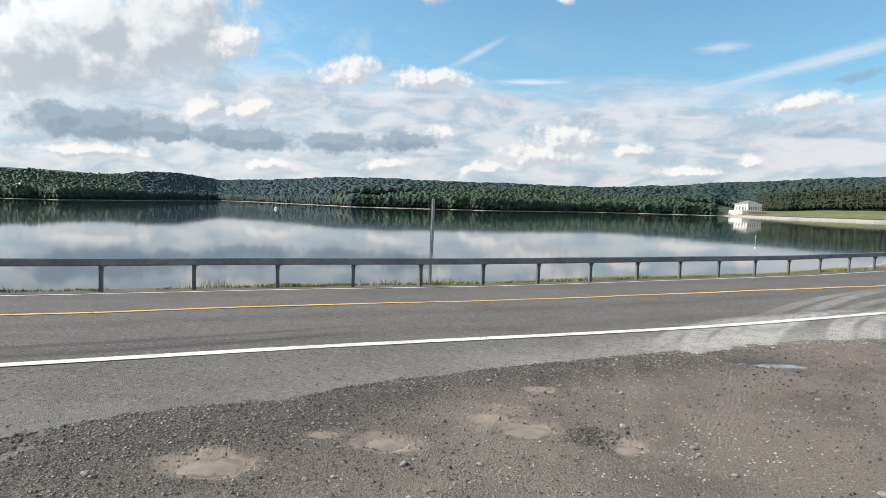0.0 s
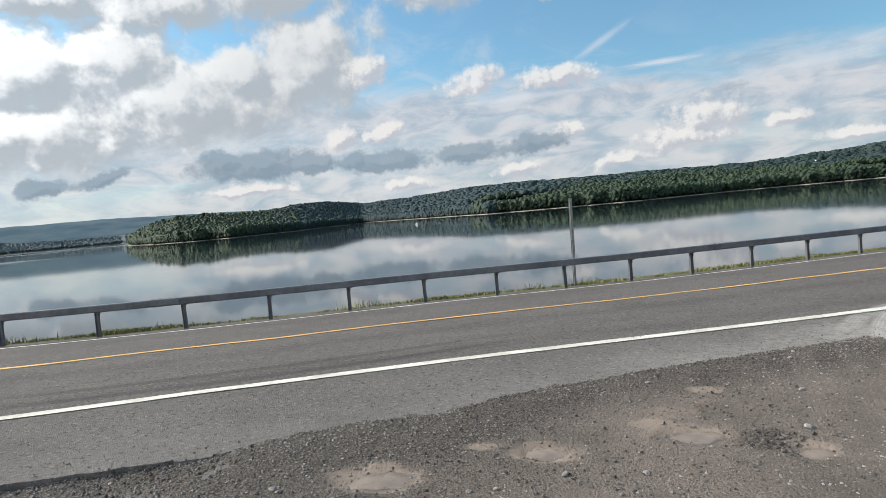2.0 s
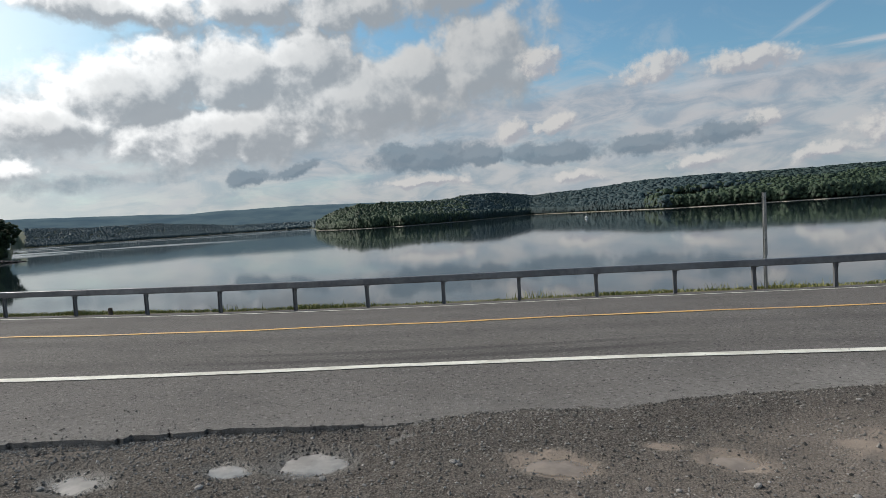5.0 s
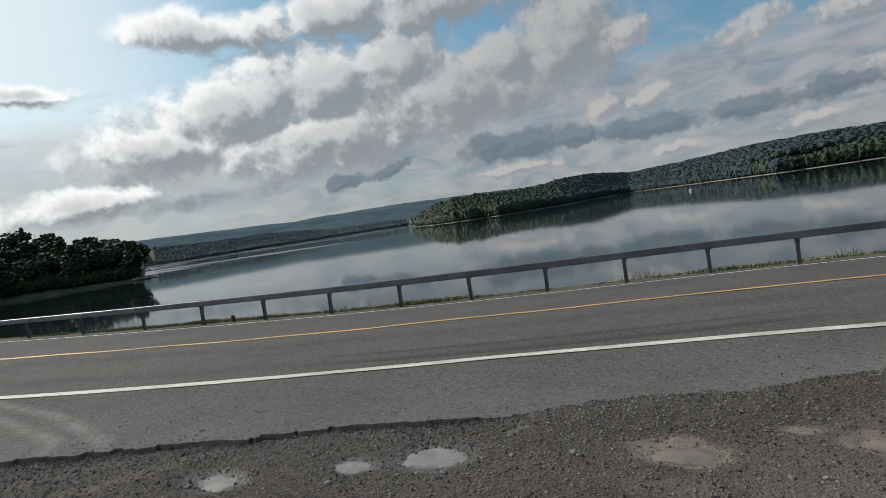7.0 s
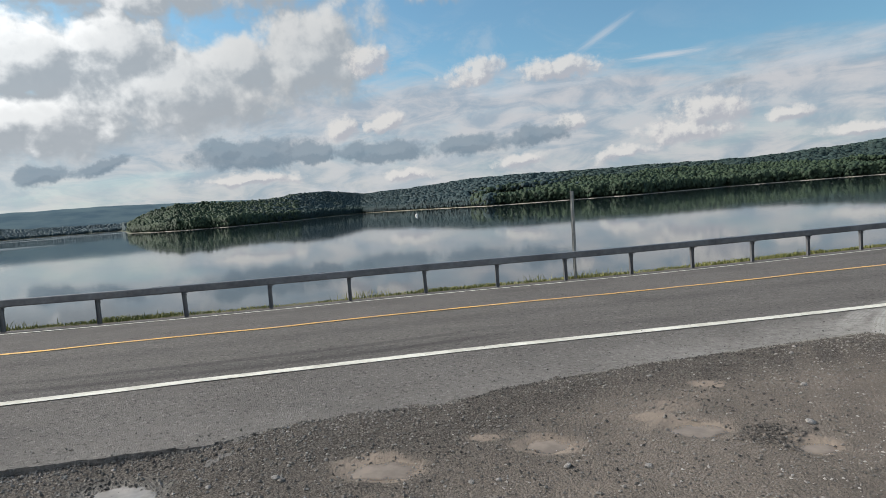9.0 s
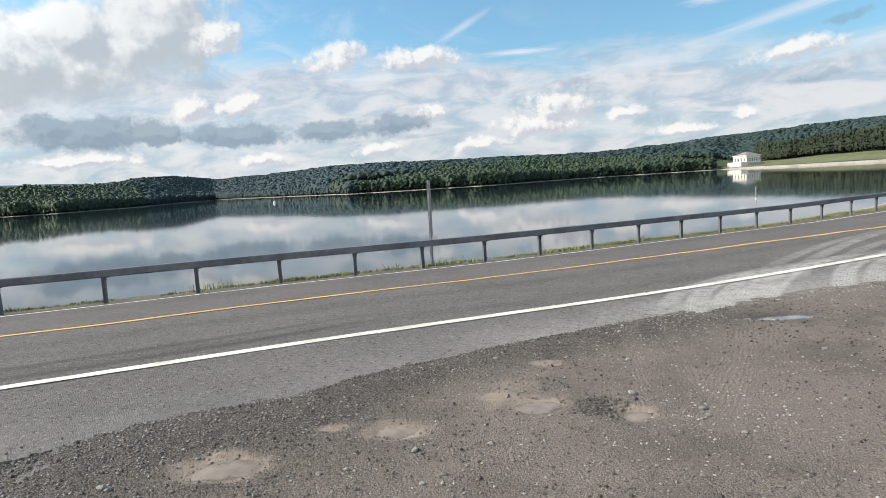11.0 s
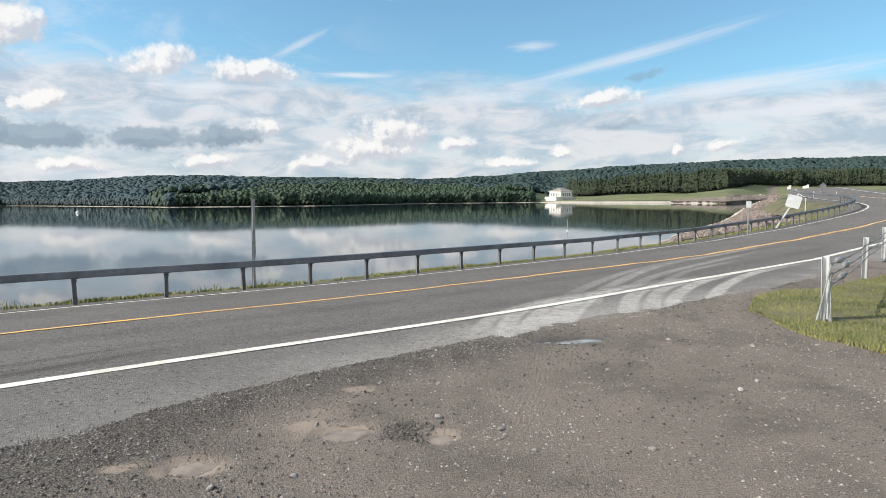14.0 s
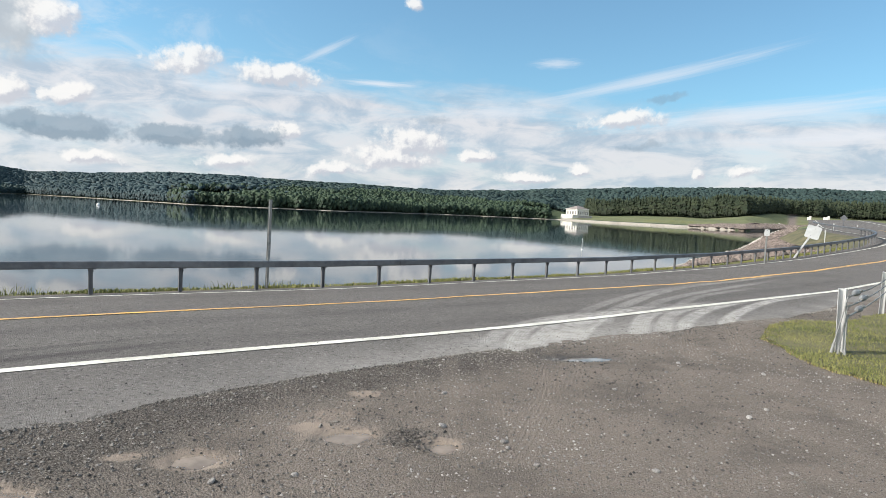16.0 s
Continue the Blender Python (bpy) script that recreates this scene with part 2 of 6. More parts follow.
def simple(name, c1, c2, scale, rough=0.7, metal=0.0, bumpy=0.3, depth=0.01, coarse=0.15, island=0.0, rand=0.0):
    """A surface of two tones, mixed by fine grain and by large stains."""
    m, k, b = material(name)
    pos = k.node("ShaderNodeTexCoord").outputs["Object"]
    a = k.noise(pos, scale, 6.0, 0.65).outputs[0]
    c = k.noise(pos, scale * coarse, 4.0, 0.55).outputs[0]
    f = k.math("MULTIPLY_ADD", c, 0.6, k.math("MULTIPLY", a, 0.4))
    f = k.ramp(f, 0.32, 0.68)
    if island:
        g = k.node("ShaderNodeNewGeometry").outputs["Random Per Island"]
        f = k.math("MULTIPLY_ADD", k.math("SUBTRACT", g, 0.5), island, f, clamp=True)
    if rand:
        g = k.node("ShaderNodeObjectInfo").outputs["Random"]
        f = k.math("MULTIPLY_ADD", k.math("SUBTRACT", g, 0.5), rand, f, clamp=True)
    put(k, k.mix(f, c1, c2), b.inputs["Base Color"])
    b.inputs["Roughness"].default_value, b.inputs["Metallic"].default_value = rough, metal
    if bumpy:
        bump(k, b, a, bumpy, depth)
    return m


def asphalt_material():
    m, k, b = material("asphalt")
    pos = k.node("ShaderNodeTexCoord").outputs["Object"]
    grain = k.noise(pos, 130.0, 3.0, 0.7).outputs[0]
    chips = k.node("ShaderNodeTexVoronoi", {"Vector": pos, "Scale": 75.0}).outputs["Distance"]
    patch = k.noise(pos, 0.55, 5.0, 0.6).outputs[0]
    streak = k.noise(k.vec("MULTIPLY", pos, (0.25, 1.6, 1.0)).outputs[0], 1.2, 4.0, 0.6).outputs[0]
    c = k.mix(k.ramp(grain, 0.3, 0.75), (0.102, 0.093, 0.086), (0.248, 0.226, 0.210))
    c = k.mix(k.math("MULTIPLY", k.ramp(patch, 0.35, 0.7), 0.40), c, (0.105, 0.096, 0.089))
    c = k.mix(k.math("MULTIPLY", k.ramp(streak, 0.5, 0.75), 0.25), c, (0.075, 0.073, 0.072))
    speck = k.node("ShaderNodeSeparateColor", (k.node("ShaderNodeTexVoronoi", {"Vector": pos, "Scale": 42.0}).outputs["Color"],)).outputs[0]
    c = k.mix(k.math("MULTIPLY", k.ramp(speck, 0.86, 1.0), 0.55), c, (0.30, 0.28, 0.26))
    c = k.mix(k.math("MULTIPLY", k.ramp(speck, 0.16, 0.0), 0.6), c, (0.028, 0.026, 0.024))
    dust = k.node("ShaderNodeAttribute", attribute_name="dust").outputs["Fac"]
    d = k.math("MULTIPLY", dust, k.ramp(k.noise(pos, 14.0, 5.0, 0.7).outputs[0], 0.2, 0.62))
    c = k.mix(k.math("MINIMUM", d, 0.95), c, (0.41, 0.385, 0.355))
    marks = k.node("ShaderNodeAttribute", attribute_name="marks").outputs["Fac"]
    across = k.node("ShaderNodeAttribute", attribute_name="across").outputs["Fac"]
    tread = k.ramp(k.math("SINE", k.math("MULTIPLY", across, 150.0)), -0.9, 0.6, 0.68, 1.0)
    worn = k.ramp(k.noise(pos, 9.0, 5.0, 0.7).outputs[0], 0.25, 0.6)
    c = k.mix(k.math("MULTIPLY", k.math("MULTIPLY", marks, tread), worn), c, (0.52, 0.49, 0.455))
    skid = k.node("ShaderNodeAttribute", attribute_name="skid").outputs["Fac"]
    c = k.mix(k.math("MULTIPLY", skid, 0.6), c, (0.030, 0.029, 0.029))
    put(k, c, b.inputs["Base Color"])
    b.inputs["Roughness"].default_value = 0.9
    b.inputs["Specular IOR Level"].default_value = 0.12
    bump(k, b, k.math("ADD", chips, k.math("MULTIPLY", grain, 0.7)), 0.8, 0.011)
    return m


def gravel_material():
    m, k, b = material("wet_gravel")
    pos = k.node("ShaderNodeTexCoord").outputs["Object"]
    grain = k.noise(pos, 90.0, 4.0, 0.7).outputs[0]
    cell = k.node("ShaderNodeTexVoronoi", {"Vector": pos, "Scale": 95.0})
    cell2 = k.node("ShaderNodeTexVoronoi", {"Vector": pos, "Scale": 38.0})
    patch = k.noise(pos, 0.9, 6.0, 0.62).outputs[0]
    mud = k.noise(pos, 2.3, 5.0, 0.6).outputs[0]
    sepc = k.node("ShaderNodeSeparateColor", (cell.outputs["Color"],)).outputs[0]
    c = k.mix(k.ramp(grain, 0.3, 0.7), (0.155, 0.129, 0.109), (0.290, 0.245, 0.207))
    c = k.mix(k.math("MULTIPLY", k.ramp(sepc, 0.84, 1.0), 0.42), c, (0.36, 0.33, 0.30))
    c = k.mix(k.math("MULTIPLY", k.ramp(sepc, 0.25, 0.0), 0.42), c, (0.07, 0.062, 0.055))
    c = k.mix(k.math("MULTIPLY", k.ramp(patch, 0.45, 0.65), 0.55), c, (0.115, 0.099, 0.086))
    c = k.mix(k.math("MULTIPLY", k.ramp(mud, 0.52, 0.70), 0.55), c, (0.245, 0.203, 0.170))
    fresh = k.node("ShaderNodeAttribute", attribute_name="fresh").outputs["Fac"]
    c = k.mix(k.math("MULTIPLY", fresh, 0.75), c, k.mix(k.ramp(sepc, 0.2, 0.95), (0.038, 0.034, 0.031), (0.165, 0.148, 0.132)))
    # silt dried in the hollows, grainy at its rim
    silt = k.node("ShaderNodeAttribute", attribute_name="silt").outputs["Fac"]
    silted = k.ramp(k.math("MULTIPLY_ADD", k.math("SUBTRACT", k.noise(pos, 9.0, 7.0, 0.7).outputs[0], 0.5), 0.9, silt), 0.20, 1.0)
    c = k.mix(k.math("MULTIPLY", silted, 0.85), c, k.mix(k.noise(pos, 4.0, 5.0, 0.6).outputs[0], (0.25, 0.198, 0.157), (0.37, 0.298, 0.240)))
    wet = k.node("ShaderNodeAttribute", attribute_name="wet").outputs["Fac"]
    track = k.node("ShaderNodeAttribute", attribute_name="track").outputs["Fac"]
    across = k.node("ShaderNodeAttribute", attribute_name="across").outputs["Fac"]
    rib = k.ramp(k.math("SINE", k.math("MULTIPLY", k.math("MULTIPLY_ADD", k.noise(pos, 7.0, 3.0).outputs[0], 0.05, across), 150.0)), -0.9, 0.9)
    c = k.mix(k.math("MULTIPLY", track, 0.8), c, (0.250, 0.208, 0.174))
    # shade of the tread ridges painted as dark grooves between them
    c = k.mix(k.math("MULTIPLY", k.math("MULTIPLY", track, k.math("SUBTRACT", 1.0, rib)), 0.50), c, (0.075, 0.064, 0.056))
    c = k.mix(k.math("MULTIPLY", wet, 0.65), c, (0.05, 0.043, 0.036))
    put(k, c, b.inputs["Base Color"])
    put(k, k.math("MULTIPLY_ADD", wet, -0.45, 0.92), b.inputs["Roughness"])
    put(k, k.math("MULTIPLY_ADD", wet, 0.4, 0.1), b.inputs["Specular IOR Level"])
    hgt = k.math("ADD", k.math("MULTIPLY", cell.outputs["Distance"], -0.7), k.math("MULTIPLY_ADD", cell2.outputs["Distance"], -0.7, grain))
    hgt = k.math("MULTIPLY_ADD", k.math("MULTIPLY", track, rib), 0.28, k.math("MULTIPLY", k.math("MULTIPLY", hgt, k.math("MULTIPLY_ADD", silted, -0.75, 1.0)), k.math("MULTIPLY_ADD", track, -0.6, 1.0)))
    bump(k, b, hgt, 0.9, 0.015)
    return m


def water_material(name, base, rough, ripple, scale, streaky=False):
    m, k, b = material(name)
    pos = k.node("ShaderNodeTexCoord").outputs["Object"]
    b.inputs["IOR"].default_value = 1.33
    put(k, base, b.inputs["Base Color"])
    n = k.noise(k.vec("MULTIPLY", pos, (1.0, 1.0, 1.0)).outputs[0], scale, 3.0, 0.5).outputs[0]
    r = rough
    if streaky:
        s = k.noise(k.vec("MULTIPLY", pos, (0.0035, 0.010, 1.0)).outputs[0], 1.0, 5.0, 0.6, 0.6).outputs[0]
        side = k.ramp(k.node("ShaderNodeSeparateXYZ", (pos,)).outputs[0], -150.0, -380.0)
        r = k.math("MULTIPLY_ADD", k.math("MULTIPLY", k.ramp(s, 0.50, 0.60), side), 0.16, rough)
    put(k, r, b.inputs["Roughness"])
    bump(k, b, n, ripple, 0.02)
    return m


def puddle_material(name, base, rough):
    m, k, b = material(name)
    pos = k.node("ShaderNodeTexCoord").outputs["Object"]
    murk = k.noise(pos, 5.0, 5.0, 0.6).outputs[0]
    put(k, k.mix(k.ramp(murk, 0.3, 0.7), tuple(v * 0.62 for v in base), base), b.inputs["Base Color"])
    deep = k.node("ShaderNodeAttribute", attribute_name="deep").outputs["Fac"]
    put(k, k.ramp(k.math("MULTIPLY_ADD", k.math("SUBTRACT", k.noise(pos, 5.5, 6.0, 0.65).outputs[0], 0.5), 1.1, deep), 0.05, 0.62, 0.0, 0.88), b.inputs["Alpha"])
    b.inputs["Roughness"].default_value = rough
    b.inputs["IOR"].default_value = 1.33
    return m


def terrain_material():
    m, k, b = material("terrain")
    pos = k.node("ShaderNodeTexCoord").outputs["Object"]
    grain = k.noise(pos, 1.6, 6.0, 0.7).outputs[0]
    large = k.noise(pos, 0.03, 5.0, 0.6).outputs[0]
    att = lambda n: k.node("ShaderNodeAttribute", attribute_name=n).outputs["Fac"]
    f = k.ramp(k.math("MULTIPLY_ADD", grain, 0.5, k.math("MULTIPLY", large, 0.5)), 0.35, 0.65)
    c = k.mix(f, (0.025, 0.040, 0.016), (0.055, 0.075, 0.030))
    c = k.mix(att("grass"), c, k.mix(f, (0.088, 0.105, 0.038), (0.165, 0.165, 0.072)))
    c = k.mix(att("riprap"), c, k.mix(k.ramp(grain, 0.3, 0.7), (0.10, 0.078, 0.066), (0.24, 0.19, 0.16)))
    c = k.mix(att("beach"), c, k.mix(k.ramp(grain, 0.3, 0.7), (0.22, 0.195, 0.165), (0.42, 0.385, 0.335)))
    c = k.mix(att("soil"), c, k.mix(f, (0.075, 0.066, 0.057), (0.15, 0.13, 0.11)))
    put(k, c, b.inputs["Base Color"])
    b.inputs["Roughness"].default_value = 0.95
    bump(k, b, grain, 0.6, 0.15)
    return m


def leaf_material(name, dark, light, scale=0.02, upright=1.4):
    m, k, b = material(name)
    pos = k.node("ShaderNodeTexCoord").outputs["Object"]
    g = k.node("ShaderNodeNewGeometry").outputs["Random Per Island"]
    n = k.noise(pos, scale, 4.0, 0.6).outputs[0]
    f = k.math("MULTIPLY_ADD", g, 0.55, k.math("MULTIPLY", k.ramp(n, 0.3, 0.7), 0.45))
    put(k, k.mix(f, dark, light), b.inputs["Base Color"])
    b.inputs["Roughness"].default_value = 0.75
    b.inputs["Specular IOR Level"].default_value = 0.25
    # leaves hold themselves to the sky, so a crown is lit more evenly than a solid lump
    skyward = k.vec("NORMALIZE", k.vec("ADD", k.node("ShaderNodeNewGeometry").outputs["Normal"], (0.0, 0.0, upright)).outputs[0]).outputs[0]
    fine = k.noise(pos, 1.3, 4.0, 0.7).outputs[0]
    n = k.node("ShaderNodeBump", {"Height": fine, "Strength": 0.5, "Distance": 0.5, "Normal": skyward})
    k.tree.links.new(n.outputs[0], b.inputs["Normal"])
    return m


M_ASPHALT = asphalt_material()
M_GRAVEL = gravel_material()
M_LAKE = water_material("lake_water", (0.012, 0.022, 0.026), 0.040, 0.045, 0.9, True)
M_MUDDY = puddle_material("muddy_water", (0.34, 0.268, 0.208), 0.12)
M_CLEAR = puddle_material("rain_water", (0.36, 0.33, 0.30), 0.03)
M_TERRAIN = terrain_material()
M_LEAF = leaf_material("deciduous_leaves", (0.022, 0.042, 0.028), (0.066, 0.100, 0.054), 0.02)
# next two: greens for farther woods, shifted to blue to paint in aerial haze
M_BLUEHAZELEAF = leaf_material("haze_green_leaves", (0.024, 0.046, 0.046), (0.048, 0.078, 0.070), 0.012)
M_HAZELEAF = leaf_material("haze_grey_leaves", (0.026, 0.052, 0.060), (0.046, 0.078, 0.084), 0.012)
# palest and bluest leaves: the haze over the wide lake is in their colour
M_FARHAZELEAF = leaf_material("haze_distant_leaves", (0.080, 0.120, 0.138), (0.105, 0.148, 0.160), 0.006)
M_PINE = leaf_material("pine_needles", (0.018, 0.030, 0.017), (0.055, 0.068, 0.034), 0.06)
M_NEARLEAF = leaf_material("tree_leaves", (0.012, 0.026, 0.010), (0.045, 0.070, 0.022), 0.2)
M_BARK = simple("bark", (0.06, 0.045, 0.035), (0.13, 0.10, 0.08), 3.0, 0.9, 0, 0.6, 0.05)
M_WHITE = simple("white_road_paint", (0.50, 0.47, 0.40), (0.80, 0.77, 0.68), 18.0, 0.7, 0, 0.25, 0.003)
M_YELLOW = simple("yellow_road_paint", (0.58, 0.36, 0.19), (0.95, 0.54, 0.12), 7.0, 0.7, 0, 0.25, 0.003, coarse=0.4)
M_GALV = simple("galvanised_steel", (0.10, 0.103, 0.112), (0.20, 0.205, 0.215), 9.0, 0.45, 0.45, 0.1, 0.004, rand=0.25)
M_POST = simple("galvanised_posts", (0.090, 0.092, 0.098), (0.19, 0.19, 0.195), 9.0, 0.6, 0.1, 0.1, 0.004, rand=0.3)
M_CABLE = simple("weathered_cable_steel", (0.18, 0.18, 0.175), (0.32, 0.32, 0.31), 30.0, 0.6, 0.2, 0.3, 0.004)
M_ALU = simple("bare_aluminium", (0.44, 0.44, 0.43), (0.62, 0.62, 0.61), 4.0, 0.45, 0.15, 0.05, 0.002)
M_STONE = simple("stone", (0.13, 0.12, 0.11), (0.44, 0.41, 0.38), 22.0, 0.85, 0, 0.5, 0.01, rand=0.8)
M_PEBBLE = simple("pebbles", (0.035, 0.031, 0.028), (0.26, 0.235, 0.21), 4.0, 0.8, 0, 0.3, 0.004, island=1.0)
M_GRIT = simple("grey_chips", (0.06, 0.053, 0.047), (0.42, 0.39, 0.355), 4.0, 0.8, 0, 0.3, 0.004, island=1.0)
M_CLOD = simple("damp_crumbs", (0.055, 0.048, 0.042), (0.18, 0.155, 0.135), 4.0, 0.85, 0, 0.3, 0.004, island=1.0)
M_GRASS = leaf_material("grass_blades", (0.062, 0.090, 0.024), (0.30, 0.28, 0.10), 1.4, 0.4)
M_STRAW = simple("dry_straw", (0.30, 0.22, 0.10), (0.46, 0.36, 0.19), 5.0, 0.9, 0, 0.2, 0.005, island=0.8)
M_LIMESTONE = simple("pale_limestone", (0.58, 0.55, 0.50), (0.78, 0.75, 0.70), 0.8, 0.8, 0, 0.2, 0.05)
M_ROOF = simple("roof_slate", (0.17, 0.145, 0.13), (0.29, 0.25, 0.225), 1.2, 0.7, 0, 0.3, 0.05)
M_GLASSDARK = simple("dark_window_glass", (0.03, 0.035, 0.04), (0.06, 0.065, 0.07), 0.5, 0.08, 0, 0.0)
M_BUOY = simple("white_buoy_plastic", (0.70, 0.70, 0.68), (0.85, 0.85, 0.83), 2.0, 0.4, 0, 0.0)

# ------------------------------------------------------------------ mesh helpers


def mesh_np(name, verts, faces, mat, smooth=False, floats=None):
    """An object from arrays of vertices and of faces, all with the same number of corners."""
    verts, faces = np.asarray(verts, np.float32), np.asarray(faces, np.int32)
    me = bpy.data.meshes.new(name)
    n, k = faces.shape
    me.vertices.add(len(verts))
    me.vertices.foreach_set("co", verts.ravel())
    me.loops.add(n * k)
    me.loops.foreach_set("vertex_index", faces.ravel())
    me.polygons.add(n)
    me.polygons.foreach_set("loop_start", np.arange(0, n * k, k, dtype=np.int32))
    me.polygons.foreach_set("use_smooth", np.full(n, smooth))
    me.update(calc_edges=True)
    for key, values in (floats or {}).items():
        a = me.attributes.new(key, "FLOAT", "POINT")
        a.data.foreach_set("value", np.asarray(values, np.float32))
    me.materials.append(mat)
    return new(name, me)


def grid_faces(nu, nv):
    i = np.arange((nu - 1) * (nv - 1))
    a = (i // (nv - 1)) * nv + i % (nv - 1)
    return np.stack([a, a + nv, a + nv + 1, a + 1], 1)


def part(name, bm, mat, parent=None, label="", smooth=False):
    me = bpy.data.meshes.new(name)
    if smooth:
        for f in bm.faces:
            f.smooth = True
    bm.to_mesh(me)
    bm.free()
    me.materials.append(mat)
    ob = new(name, me)
    if parent:
        ob.parent = parent
    if label:
        ob["label"] = label
    return ob


def box(bm, size, m=Matrix(), bevel=0.0):
    r = bmesh.ops.create_cube(bm, size=1.0, matrix=m @ Matrix.Diagonal((*size, 1)))
    if bevel:
        es = list({e for v in r["verts"] for e in v.link_edges})
        bmesh.ops.bevel(bm, geom=es, offset=bevel, segments=2, affect="EDGES", profile=0.6)


def rod(bm, a, b, r1, r2=None, sides=8):
    a, b = Vector(a), Vector(b)
    m = Matrix.Translation((a + b) / 2) @ (b - a).to_track_quat("Z", "Y").to_matrix().to_4x4()
    bmesh.ops.create_cone(bm, cap_ends=True, segments=sides, radius1=r1, radius2=r1 if r2 is None else r2, depth=(b - a).length, matrix=m)


def vnoise(x, y, scale, seed=0, octaves=3):
    """Smooth value noise on arrays, about -1 to 1."""
    x, y = np.asarray(x, float), np.asarray(y, float)
    total, amp, norm = 0.0, 1.0, 0.0
    for o in range(octaves):
        u, v = x * scale + 17.3 * o + seed * 3.7, y * scale - 9.1 * o + seed * 5.3
        i, j = np.floor(u).astype(np.int64), np.floor(v).astype(np.int64)
        fu, fv = u - i, v - j
        fu, fv = fu * fu * (3 - 2 * fu), fv * fv * (3 - 2 * fv)

        def h(a, b):
            t = (a * 374761393 + b * 668265263 + (seed + o) * 974711) & 0xFFFFFFFF
            t = ((t ^ (t >> 13)) * 1274126177) & 0xFFFFFFFF
            return ((t ^ (t >> 16)) & 0xFFFF) / 32767.5 - 1
        total = total + amp * ((h(i, j) * (1 - fu) + h(i + 1, j) * fu) * (1 - fv) + (h(i, j + 1) * (1 - fu) + h(i + 1, j + 1) * fu) * fv)
        norm, amp, scale = norm + amp, amp * 0.5, scale * 2.03
    return total / norm


def smooth01(t):
    t = np.clip(t, 0, 1)
    return t * t * (3 - 2 * t)


# ------------------------------------------------------------------ the plan
WATER_Z = -3.4
# line of the guide rail, which the road follows
RAIL = np.array([(-90, -9), (-60, 0), (-40, 4.8), (-24, 8.1), (-17.8, 9.3), (-11.6, 10.75), (-7.6, 12.0), (-3.15, 13.8), (1.64, 15.6), (6.4, 17.8), (12.9, 21.0), (20.9, 24.8),
                 (28.6, 28.0), (35.5, 30.8), (39.6, 32.5), (42.9, 34.5), (45.8, 37.5), (48.3, 41.5), (51.3, 46), (59.3, 55.3), (102.8, 97), (285, 277)])
RAIL_Z = np.array([0.6, 0.3, 0.08, -0.11, -0.2, -0.27, -0.31, -0.36, -0.42, -0.47, -0.55, -0.50, -0.24, 0.16, 0.46, 0.74, 0.95, 1.10, 1.25, 1.55, 2.8, 4.8])


def spline(points, steps=8):
    out = []
    n = len(points)
    for i in range(n - 1):
        p0, p1, p2, p3 = points[max(i - 1, 0)], points[i], points[i + 1], points[min(i + 2, n - 1)]
        l = max(np.linalg.norm(p2 - p1), 1e-6)
        t1 = (p2 - p0) / max(np.linalg.norm(p2 - p0), 1e-6) * l
        t2 = (p3 - p1) / max(np.linalg.norm(p3 - p1), 1e-6) * l
        for t in np.arange(steps) / steps:
            out.append((2 * t**3 - 3 * t**2 + 1) * p1 + (t**3 - 2 * t**2 + t) * t1 + (3 * t**2 - 2 * t**3) * p2 + (t**3 - t**2) * t2)
    out.append(points[-1])
    return np.array(out)


CURVE = spline(RAIL)
SEG = CURVE[1:] - CURVE[:-1]
SEG_L = np.linalg.norm(SEG, axis=1)
CUM = np.concatenate([[0], np.cumsum(SEG_L)])
S0 = np.interp(0.0, CURVE[:, 0], CUM)
CUM = CUM - S0                                   # arc length, 0 where the rail crosses x = 0
CURVE_Z = np.interp(CURVE[:, 0], RAIL[:, 0], RAIL_Z)


def project(x, y):
    """Arc length along the rail and offset from it (positive towards the lake)."""
    x, y = np.ravel(x).astype(float), np.ravel(y).astype(float)
    s, o = np.empty(len(x)), np.empty(len(x))
    for k in range(0, len(x), 20000):
        px, py = x[k:k + 20000, None], y[k:k + 20000, None]
        t = np.clip(((px - CURVE[:-1, 0]) * SEG[:, 0] + (py - CURVE[:-1, 1]) * SEG[:, 1]) / SEG_L**2, 0, 1)
        dx, dy = px - CURVE[:-1, 0] - t * SEG[:, 0], py - CURVE[:-1, 1] - t * SEG[:, 1]
        d = dx * dx + dy * dy
        j = d.argmin(1)
        r = np.arange(len(j))
        s[k:k + 20000] = CUM[j] + t[r, j] * SEG_L[j]
        o[k:k + 20000] = np.sqrt(d[r, j]) * np.sign(SEG[j, 0] * dy[r, j] - SEG[j, 1] * dx[r, j])
    return s, o


def along(s, o):
    """Plan position at arc length s and offset o."""
    s, o = np.broadcast_arrays(np.asarray(s, float), np.asarray(o, float))
    x, y = np.interp(s, CUM, CURVE[:, 0]), np.interp(s, CUM, CURVE[:, 1])
    mid = (CUM[1:] + CUM[:-1]) / 2
    a = np.interp(s, mid, np.unwrap(np.arctan2(SEG[:, 1], SEG[:, 0])))
    return x - np.sin(a) * o, y + np.cos(a) * o


def level(s, o):
    """Height of the made ground: the road falls from the lot towards the lake."""
    return np.interp(s, CUM, CURVE_Z) + np.interp(o, [-7.4, -4.1, -0.8, 0.0, 1.2, 2.0], [0.36, 0.26, 0.08, 0.0, -0.10, -0.30])


def gz(x, y):
    shape = np.shape(x)
    z = level(*project(x, y))
    return z.reshape(shape) if shape else float(z[0])


